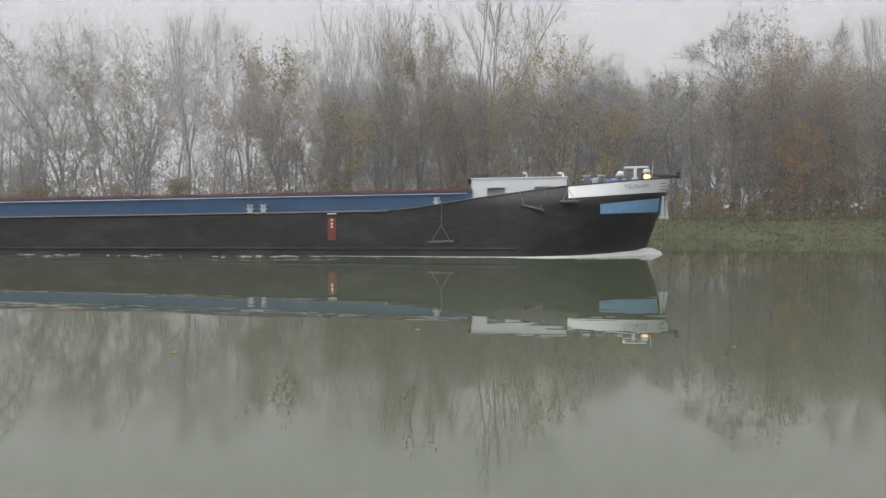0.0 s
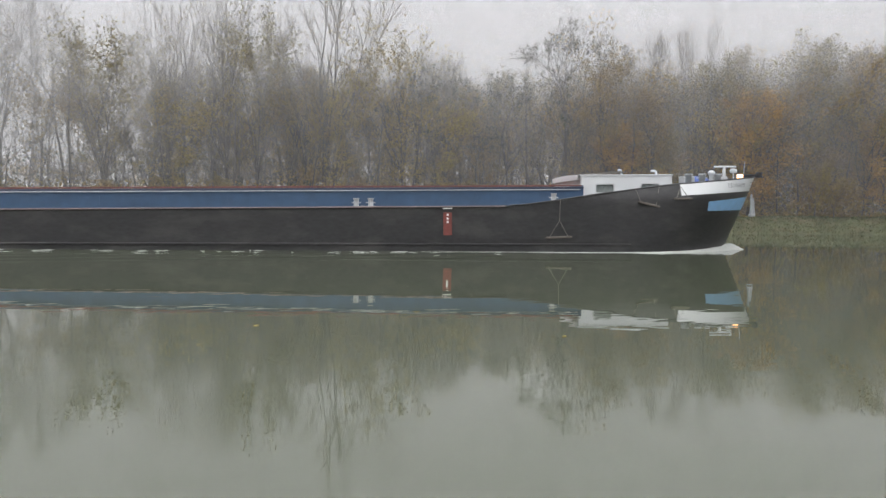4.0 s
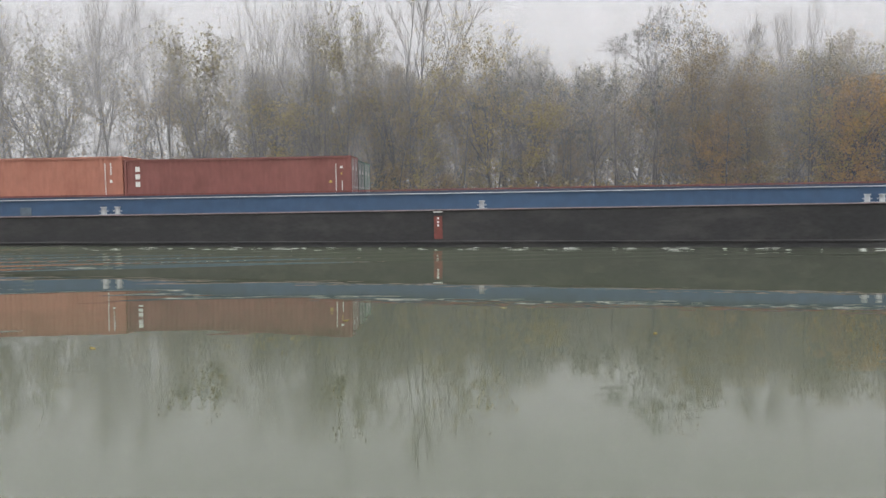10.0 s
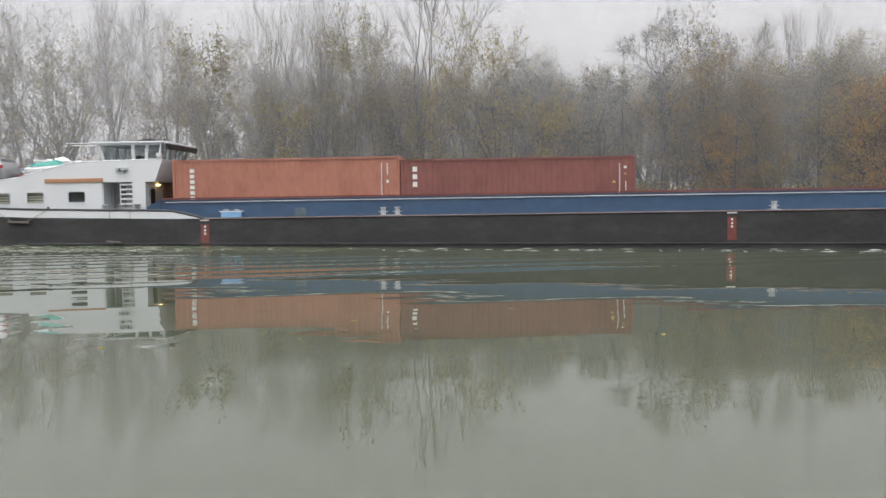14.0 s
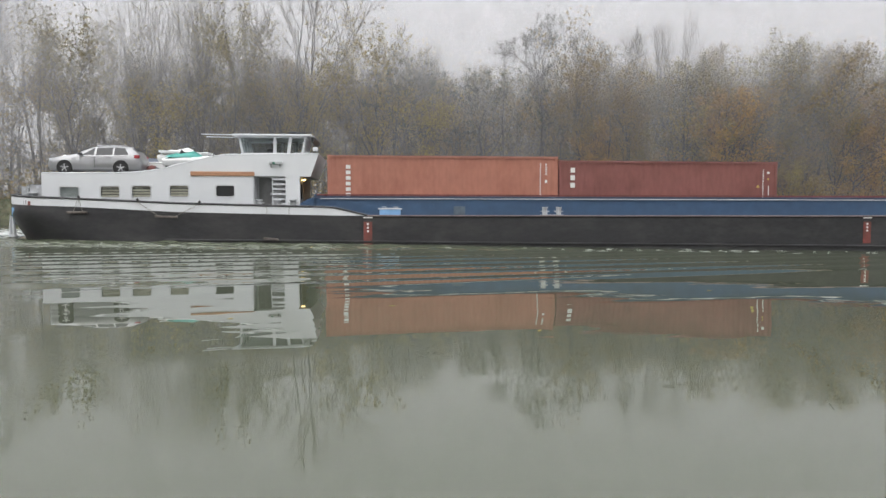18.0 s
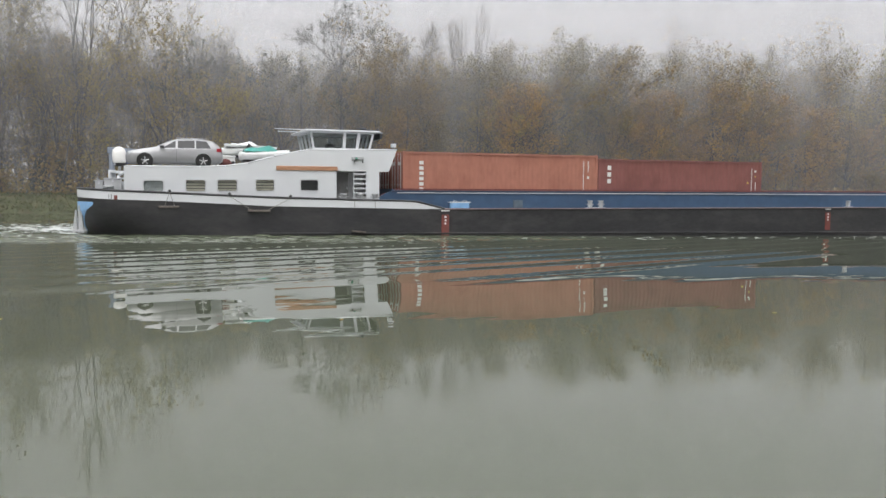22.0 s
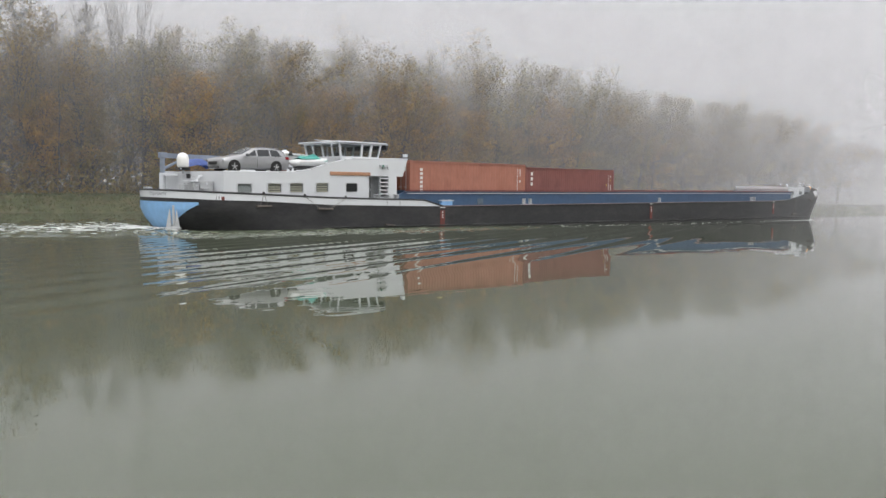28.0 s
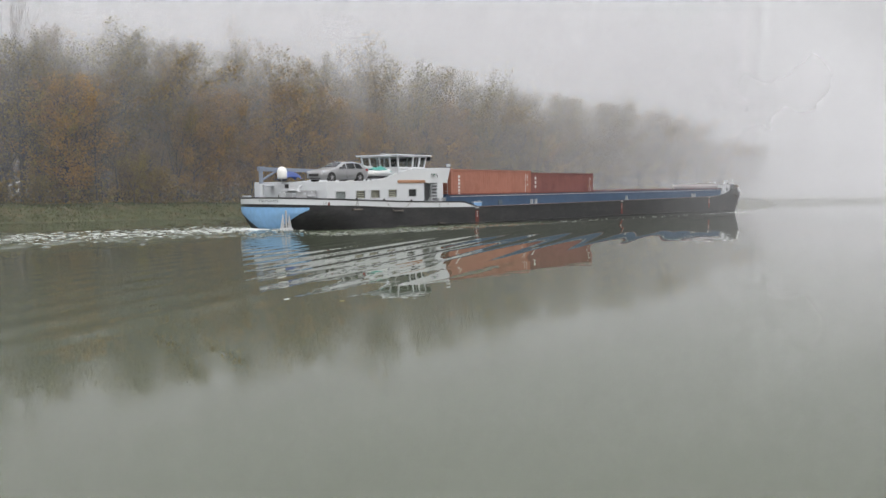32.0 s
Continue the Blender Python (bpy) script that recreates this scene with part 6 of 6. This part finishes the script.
def build_car():
    paint = mat("silver_car_paint", (0.32, 0.322, 0.33), 0.3, 0.5, grain=0.02, scale=20, dirt_amount=0.1, bump=0, coat=0.6)
    glass = mat("car_glass", (0.015, 0.017, 0.02), 0.06, grain=0.0, dirt_amount=0.0, bump=0, spec=0.45)
    chrome = mat("car_trim", (0.5, 0.5, 0.52), 0.25, 0.8, grain=0.02, bump=0)
    alloy = mat("alloy_wheel", (0.5, 0.5, 0.51), 0.35, 0.7, grain=0.05, bump=0)
    red = mat("tail_lamp_red", (0.30, 0.02, 0.03), 0.2, grain=0.02, bump=0)
    clear = mat("head_lamp_glass", (0.6, 0.62, 0.65), 0.12, 0.2, grain=0.02, bump=0)
    car = group_of("car", "silver estate car parked across the cabin roof", "car")
    # the nose points to -x; stations: x, roof or bonnet height, sill height, half width at belt, half width at top
    st = ((-2.30, 0.62, 0.32, 0.62, 0.55), (-2.22, 0.74, 0.22, 0.76, 0.66), (-2.0, 0.82, 0.18, 0.86, 0.74), (-1.6, 0.90, 0.18, 0.89, 0.78), (-1.15, 0.97, 0.18, 0.90, 0.80), (-0.85, 1.04, 0.18, 0.90, 0.78), (-0.45, 1.25, 0.18, 0.90, 0.70), (-0.1, 1.40, 0.18, 0.90, 0.62), (0.35, 1.46, 0.18, 0.90, 0.60), (0.9, 1.47, 0.18, 0.90, 0.60), (1.4, 1.44, 0.18, 0.90, 0.60), (1.8, 1.37, 0.19, 0.89, 0.62), (2.05, 1.20, 0.2, 0.87, 0.66), (2.2, 0.98, 0.24, 0.84, 0.70), (2.29, 0.75, 0.32, 0.78, 0.66))
    rows = []
    for x, top, sill, b, t in st:
        belt = min(top - 0.02, 0.93)
        prof = [(0.0, sill), (b * 0.85, sill), (b, sill + 0.12), (b * 1.0, 0.55 if belt > 0.6 else (sill + belt) / 2), (b * 0.985, belt)]
        up = max(0.0, top - belt)
        prof += [(b * 0.985 + (t - b * 0.985) * 0.8, belt + up * 0.8), (t * 0.85, belt + up * 0.96), (0.0, top)]
        line = [(x, -y, z) for y, z in prof] + [(x, y, z) for y, z in prof[::-1]]
        rows.append(line)
    g = Geo().grid(rows)
    g.add(rows[0], [tuple(range(len(rows[0])))])
    g.add(rows[-1], [tuple(range(len(rows[-1]) - 1, -1, -1))])
    body = part("body", clean(g), paint, car, "silver metallic car body", True)
    # glazing along the near and far sides
    for s in (-1, 1):
        for x0, x1, xa, xb in ((-0.62, 0.02, -0.02, 0.04), (0.12, 0.92, 0.14, 0.94), (1.0, 1.72, 1.0, 1.52)):
            zt = 1.36
            def side(x, z):
                top = table([(q[0], q[1]) for q in st], x)
                b = table([(q[0], q[3]) for q in st], x) * 0.985
                t = table([(q[0], q[4]) for q in st], x)
                k = min(1, max(0, (z - 0.93) / max(0.05, (top - 0.93) * 0.8)))
                return s * (b + (t - b) * 0.8 * k + 0.006)
            za, zb = min(zt, table([(q[0], q[1]) for q in st], xa) - 0.1), min(zt, table([(q[0], q[1]) for q in st], xb) - 0.1)
            part("side_window", Geo().quad((x0, side(x0, 0.95), 0.95), (x1, side(x1, 0.97), 0.97), (xb, side(xb, zb), zb), (xa, side(xa, za), za)), glass, body)
        part("waistline", Geo().tube((-0.7, s * 0.895, 0.925), (1.75, s * 0.885, 0.945), 0.012, 0.012, 5), chrome, body)
        part("door_line", Geo().box(0.05, 0.06, min(s * 0.9, s * 0.907), max(s * 0.9, s * 0.907), 0.3, 0.92), M_DARK, body)
        part("mirror", Geo().box(-0.72, -0.5, min(s * 0.92, s * 1.06), max(s * 0.92, s * 1.06), 0.95, 1.08, 0.04), M_DARK, body, "dark wing mirror")
        part("tail_lamp", Geo().box(1.98, 2.24, min(s * 0.70, s * 0.875), max(s * 0.70, s * 0.875), 0.80, 0.98, 0.03), red, body, "red tail lamp")
        part("head_lamp", Geo().box(-2.2, -1.85, min(s * 0.62, s * 0.845), max(s * 0.62, s * 0.845), 0.64, 0.78, 0.04), clear, body, "clear head lamp")
        part("roof_rail", Geo().tube((0.1, s * 0.6, 1.475), (1.6, s * 0.6, 1.44), 0.018, 0.018, 6), chrome, body)
        for x in (0.7, 0.02 - 0.15):
            part("door_handle", Geo().box(x, x + 0.18, min(s * 0.9, s * 0.93), max(s * 0.9, s * 0.93), 0.82, 0.85, 0.008), paint, body)
    part("windscreen", Geo().quad((-0.83, -0.66, 1.075), (-0.83, 0.66, 1.075), (-0.14, 0.56, 1.405), (-0.14, -0.56, 1.405)), glass, body)
    part("rear_window", Geo().quad((2.09, 0.6, 1.19), (2.09, -0.6, 1.19), (1.84, -0.55, 1.375), (1.84, 0.55, 1.375)), glass, body)
    part("grille", Geo().box(-2.31, -2.27, -0.5, 0.5, 0.42, 0.6, 0.02), M_DARK, body)
    part("bumper_grille", Geo().box(-2.28, -2.2, -0.62, 0.62, 0.24, 0.34, 0.02), M_DARK, body)
    for x in (-1.42, 1.33):
        for s in (-1, 1):
            y = s * 0.8
            part("wheel_arch", Geo().tube((x, s * 0.78, 0.33), (x, s * 0.906, 0.33), 0.38, 0.385, 24), M_RUBBER, body)
            w = part("wheel", Geo().tube((x, y - 0.11, 0.32), (x, y + 0.11, 0.32), 0.32, 0.32, 28), M_RUBBER, car, "black tyre")
            part("rim", Geo().tube((x, y + s * 0.095, 0.32), (x, y + s * 0.118, 0.32), 0.215, 0.2, 24), M_DARK, w)
            for k in range(5):
                a = 2 * math.pi * k / 5 + 0.3
                part("spoke", Geo().tube((x, y + s * 0.125, 0.32), (x + 0.2 * math.cos(a), y + s * 0.122, 0.32 + 0.2 * math.sin(a)), 0.03, 0.022, 5), alloy, w)
    aboard(car, -40.78, -2.55, 4.0)


def build_jet_ski():
    white = mat("gelcoat_white", (0.75, 0.76, 0.75), 0.3, grain=0.03, bump=0.02)
    teal = mat("gelcoat_teal", (0.03, 0.26, 0.22), 0.35, grain=0.05, bump=0.02)

    def ski(label, tone, cover):
        j = group_of("jet_ski", label, "jet ski", "water scooters on the cabin roof")
        rows = []
        for i in range(13):
            u = i / 12
            x = -1.3 + 2.6 * u
            b = 0.55 * (1 - max(0, (u - 0.45) / 0.55) ** 2.2) + 0.02
            top = 0.42 + 0.14 * u
            rows.append([(x, -b * k, z) for k, z in ((0, 0.02 + 0.2 * max(0, u - 0.6)), (0.7, 0.08 + 0.2 * max(0, u - 0.6)), (1, 0.3), (0.98, top - 0.06), (0.7, top), (0, top + 0.05))] + [(x, b * k, z) for k, z in ((0.7, top), (0.98, top - 0.06), (1, 0.3), (0.7, 0.08 + 0.2 * max(0, u - 0.6)), (0, 0.02 + 0.2 * max(0, u - 0.6)))])
        g = Geo().grid(rows)
        g.add(rows[0], [tuple(range(len(rows[0])))])
        part("hull", clean(g), white, j, "white moulded hull", True)
        s = Geo()
        rows = []
        for i in range(11):
            u = i / 10
            h = 0.34 * math.sin(math.pi * min(1, 0.12 + u * 0.95)) ** 0.7 + 0.12 * math.exp(-((u - 0.62) / 0.1) ** 2)
            rows.append([(-1.15 + 2.25 * u, y * (1 - 0.35 * u), 0.40 + h * (1 - 0.8 * (abs(y) / 0.55) ** 2) + 0.09 * noise.noise(Vector((u * 6, y * 5, 1.5)))) for y in (-0.55, -0.42, -0.28, -0.12, 0, 0.12, 0.28, 0.42, 0.55)])
        part("cowl", s.grid(rows), tone, j, cover, True)
        part("handlebar", Geo().path([(0.15, -0.38, 1.0), (0.28, -0.1, 1.02), (0.28, 0.1, 1.02), (0.15, 0.38, 1.0)], 0.025, 6), M_DARK, j)
        part("trailer_bar", Geo().box(-1.2, 1.2, -0.3, 0.3, -0.08, 0.05, 0.02), M_DARK, j)
        return j
    aboard(ski("white water scooter with a teal cover", teal, "teal fabric cover"), -36.25, -2.4, 4.42, 4)
    aboard(ski("white water scooter lying behind another", white, "white moulded cowl"), -37.0, -0.3, 4.72, -3)
    gw = group_of("gangway", "narrow white gangway board lying across the water scooters", "gangway")
    part("board", Geo().box(-1.4, 1.4, -0.17, 0.17, 0.0, 0.07, 0.02), white, gw)
    for s in (-1, 1):
        part("side_rail", Geo().tube((-1.4, s * 0.17, 0.09), (1.4, s * 0.17, 0.09), 0.025, 0.025, 6), white, gw)
    MOVERS.append((gw, pose(-36.8, -0.75, 5.2, 0, 2.5, 3)))
    tb = group_of("tarpaulin_bundle", "blue tarpaulin bundle behind the parked car", "tarpaulin")
    rows = [[(-0.9 + 1.8 * u / 10, -0.4 + 0.8 * v / 6, 0.85 * (math.sin(math.pi * (0.06 + 0.88 * u / 10)) * math.sin(math.pi * (0.06 + 0.88 * v / 6))) ** 0.4 + 0.08 * noise.noise(Vector((u * 0.8, v * 0.9, 3)))) for u in range(11)] for v in range(7)]
    part("cover", Geo().grid(rows), M_TARP, tb, smooth=True)
    aboard(tb, -42.3, 0.9, 4.0)
    rk = group_of("boat_rack", "dark steel rack carrying the water scooters", "rack")
    for x in (-1.0, 1.1):
        part("cross_bar", Geo().box(x - 0.06, x + 0.06, -1.5, 1.4, 0.28, 0.38, 0.02), M_DARK, rk)
        for y in (-1.4, 0.2, 1.3):
            part("leg", Geo().box(x - 0.05, x + 0.05, y - 0.05, y + 0.05, 0.0, 0.3, 0.01), M_DARK, rk)
    part("bundle", Geo().lathe([(0, 0), (0.3, 0.02), (0.34, 0.25), (0.2, 0.48), (0, 0.52)], (-1.35, -0.9, 0.0), 12), M_GEAR, rk, "brown bundle under the rack", True)
    part("fin", Geo().prism([(-0.2, 1.15), (0.25, 1.15), (-0.05, 1.42)], 0.1, 0.16), M_DARK, rk, "small dark fin")
    aboard(rk, -36.9, -1.2, 4.0)
    bx = group_of("roof_chest", "grey-white storage chest on the cabin roof", "chest")
    part("body", Geo().box(-0.45, 0.45, -0.35, 0.35, 0, 0.62, 0.05), white, bx)
    part("lid", Geo().box(-0.48, 0.48, -0.38, 0.38, 0.62, 0.72, 0.04), white, bx)
    aboard(bx, -38.15, -1.1, 4.0)


build_cargo()
build_car()
build_jet_ski()
# ---- waves and foam that go with the barge ----
DRIFTERS = []
M_FOAM = mat("foam", (0.54, 0.56, 0.54), 0.8, grain=0.15, scale=6, dirt=(0.35, 0.4, 0.36), dirt_amount=0.6, dirt_scale=3)


def smooth(a, b, v):
    u = min(1.0, max(0.0, (v - a) / (b - a)))
    return u * u * (3 - 2 * u)


def wave(x, d):
    """Height of the ship's waves at x along the barge, d out from its middle."""
    wob = 0.5 * noise.noise(Vector((x * 0.05, d * 0.05, 0.4)))
    # the close stern waves, crest behind crest, longer further out
    out = min(15.6 - 0.3 * x, 26.2 - 0.16 * (x + 36))
    near = 5.2 + 1.6 * smooth(-16, -36, x)
    env = smooth(near, near + 3.5, d) * smooth(out, out - 2.6, d) * smooth(24, -14, x) * smooth(-140, -80, x)
    e = max(1.0, d + 0.38 * (x + 37)) + 0.16 * wob
    long = 0.62 + 0.066 * e
    a = 2 * math.pi / 0.066 * math.log(long)
    h = 0.0118 * (1 - 0.25 * smooth(-46, -60, x)) * (1 + 0.8 * smooth(17, 9, d)) * long * env * (1.15 + math.sin(a) + 0.34 * math.sin(2 * a + 0.9))
    # the longer slanting waves from the bow
    far = smooth(19, 25, d) * smooth(37, 33, d) * smooth(-58, -44, x) * smooth(2, -10, x)
    h += 0.005 * far * (1 + math.sin(2 * math.pi / 4.6 * (d + 0.63 * x) + wob))
    out2 = 4.6 + 0.36 * max(0.0, 43.5 - x)
    env2 = smooth(4.3, 5.2, d) * smooth(out2, out2 - 3.0, d) * smooth(43.5, 38, x) * smooth(0, 25, x)
    h += 0.011 * env2 * (1 + math.sin(2 * math.pi / 2.4 * (d + 0.34 * x) + 1.2 + 2 * wob))
    return h


def churn(x, y):
    """Height of the broken water astern."""
    fade = smooth(-120, -60, x) * smooth(-44.6, -46, x) * smooth(10, 5, abs(y))
    n = noise.noise(Vector((x * 0.6, y * 1.6, 8.0))) + 0.9 * noise.noise(Vector((x * 1.3, y * 4.0, 2.0)))
    return 0.014 + fade * 0.12 * (0.45 + n) - 0.06 * smooth(8, 10, abs(y))


def build_waves():
    for side in (-1, 1):
        w = group_of("ship_waves", "low ripples fanning out from the barge", "waves", "waves of the barge")
        far = 37.2 if side < 0 else 26.0
        ds = [4.3 + (far - 4.3) * i / (215 if side < 0 else 40) for i in range((215 if side < 0 else 40) + 1)]
        xs = [-135 + 0.62 * i for i in range(290)]
        g = Geo().grid([[(x, side * d, wave(x, d) - 0.0022) for x in xs] for d in ds])
        part("ripple_sheet", g, M_SWELL, w, smooth=True, kind="stuff")
        DRIFTERS.append((w, pose(0, 0, 0)))
    # broken water along the hull and astern
    c = group_of("churned_water", "choppy water along the hull and behind the stern", "waves", "waves of the barge")
    rows = []
    for j in range(120):
        d = 4.45 + 0.065 * j
        line = []
        for i in range(330):
            x = -48 + 0.25 * i
            aft = smooth(-10, -32, x)
            rough_ = (0.16 * smooth(36, 10, x) + 0.7 * aft) * smooth(11.6, 7.5, d)
            n = 0.8 * noise.noise(Vector((x * 0.8, d * 3.2, 1.0))) + noise.noise(Vector((x * 1.6, d * 6.5, 5.0)))
            line.append((x, -d, 0.012 + 0.115 * rough_ * (0.35 + n) - 0.05 * smooth(5.6 + 4.6 * aft, 7.0 + 4.8 * aft, d)))
        rows.append(line)
    part("hull_chop", Geo().grid(rows), M_WAKE, c, smooth=True, kind="stuff")
    rows = []
    for j in range(120):
        y = -10.5 + 0.17 * j
        rows.append([(x, y, churn(x, y)) for x in [-125 + 0.3 * i for i in range(270)]])
    part("stern_chop", Geo().grid(rows), M_WAKE, c, smooth=True, kind="stuff")
    DRIFTERS.append((c, pose(0, 0, 0)))


def fleck(g, x, y, z, lx, ly, rnd):
    n = 7
    vs = []
    for i in range(n):
        a = 2 * math.pi * i / n
        r = rnd.uniform(0.55, 1.1)
        vs.append((x + lx * r * math.cos(a), y + ly * r * math.sin(a), z))
    g.add(vs + [(x, y, z + 0.018)], [(i, (i + 1) % n, n) for i in range(n)])


def build_foam():
    rnd = random.Random(31)
    f = group_of("foam", "white foam along the waterline and in the stern wash", "foam", "waves of the barge")
    g = Geo()
    # streaks along the near and far side
    for i in range(150):
        x = rnd.uniform(-44, 41)
        d = 5.05 + (1.5 + rnd.gauss(0, 0.12) if rnd.random() < 0.35 else abs(rnd.gauss(0, 0.6))) * smooth(36, 12, x) + 1.6 * smooth(15, -20, x) * rnd.random()
        fleck(g, x, -d if rnd.random() < 0.85 else d, 0.03, rnd.uniform(0.08, 0.5), rnd.uniform(0.008, 0.02), rnd)
    part("foam_streak", g, M_FOAM, f, kind="stuff")
    # the curl of water thrown up by the bow
    for side in (-1, 1):
        b = Geo()
        rows = []
        for i in range(40):
            u = i / 39
            x = 43.85 - 20.0 * u
            base = half(min(x, 42.9), -0.4)
            h = (0.4 * math.exp(-u * 10) * min(1.0, 0.15 + u * 26) + 0.06 * (1 - u) ** 0.8) * (1 + 0.3 * noise.noise(Vector((x * 1.7, 0, 6))))
            wide = 0.22 + 0.12 * noise.noise(Vector((x * 0.9, 3.0, 1.0))) + 0.95 * math.exp(-u * 5) * min(1, u * 14 + 0.35)
            rows.append([(x, side * (base - 0.1 + wide * v), max(-0.01, h * (1 - v) ** 1.6 * (1 + 0.4 * noise.noise(Vector((x * 2.5, v * 4, 3)))) + 0.012 * (v < 0.95))) for v in (0, 0.15, 0.3, 0.5, 0.7, 0.85, 1.0)])
        part("bow_wave", b.grid(rows), M_FOAM, f, "white curl of water at the bow", True)
    w = Geo()
    for i in range(3600):
        u = rnd.random() ** 1.6
        x = -45.4 - 62 * u
        y = rnd.gauss(0.3, 1.9 + 2.6 * u)
        k = (1 - u) ** 0.8
        fleck(w, x, y, max(0.0, churn(x, y)) + 0.012, rnd.uniform(0.06, 0.4), rnd.uniform(0.02, 0.08) * (0.5 + k), rnd)
    part("stern_wash", w, M_FOAM, f, "white churned wash behind the stern", kind="stuff")
    rows = []
    for j in range(25):
        y = -2.4 + 4.8 * j / 24
        rows.append([(x, y, 0.0 + 0.2 * math.exp(-((x + 46.6) / 0.9) ** 2) * math.exp(-(y / 1.3) ** 2) * (1 + 0.6 * noise.noise(Vector((x * 1.3, y * 1.6, 4)))) + 0.05 * noise.noise(Vector((x * 2.2, y * 2.6, 9))) * math.exp(-(y / 1.7) ** 2) - 0.025 - 0.03 * smooth(1.2, 2.3, abs(y))) for x in [-52 + 0.2 * i for i in range(36)]])
    part("boil", Geo().grid(rows), M_FOAM, f, "boiling white water over the propeller", True)
    DRIFTERS.append((f, pose(0, 0, 0)))
    # a few drifting leaves on the still water
    for x, y in ((-2.6, 15.5), (0.6, 17.5), (3.2, 14.2), (-6.2, 12.4), (9.5, 21.0), (12.2, 13.1)):
        a = rnd.uniform(0, 360)
        lf = new("fallen_leaf", Geo().add([(-0.09, 0, 0.006), (0, -0.045, 0.004), (0.1, 0, 0.012), (0, 0.045, 0.005)], [(0, 1, 2, 3)]).mesh("fallen_leaf"))
        lf.data.materials.append(L_YELLOW)
        lf.matrix_basis = pose(x, y, 0.004, 0, 0, a)
        tagged(lf, "pale yellow leaf floating on the canal", "leaf", "leaves on the water")


build_waves()
build_foam()
# ---- what sails ----
def course(t, s, pitch):
    """The barge's pose: towards the end she swings a little to the far side."""
    swing = 0.95 * smooth(19, 30, t)
    return pose(s, LANE + 12 * math.sin(radians(swing)), 0, 0, pitch, swing)


def motions():
    pitch = -math.degrees(math.atan(SLOPE))
    for ob, m in MOVERS:
        walk(ob, [(t, course(t, s, pitch) @ m) for t, s in SAIL])
    for ob, m in DRIFTERS:
        walk(ob, [(t, course(t, s, 0) @ m) for t, s in SAIL])


motions()
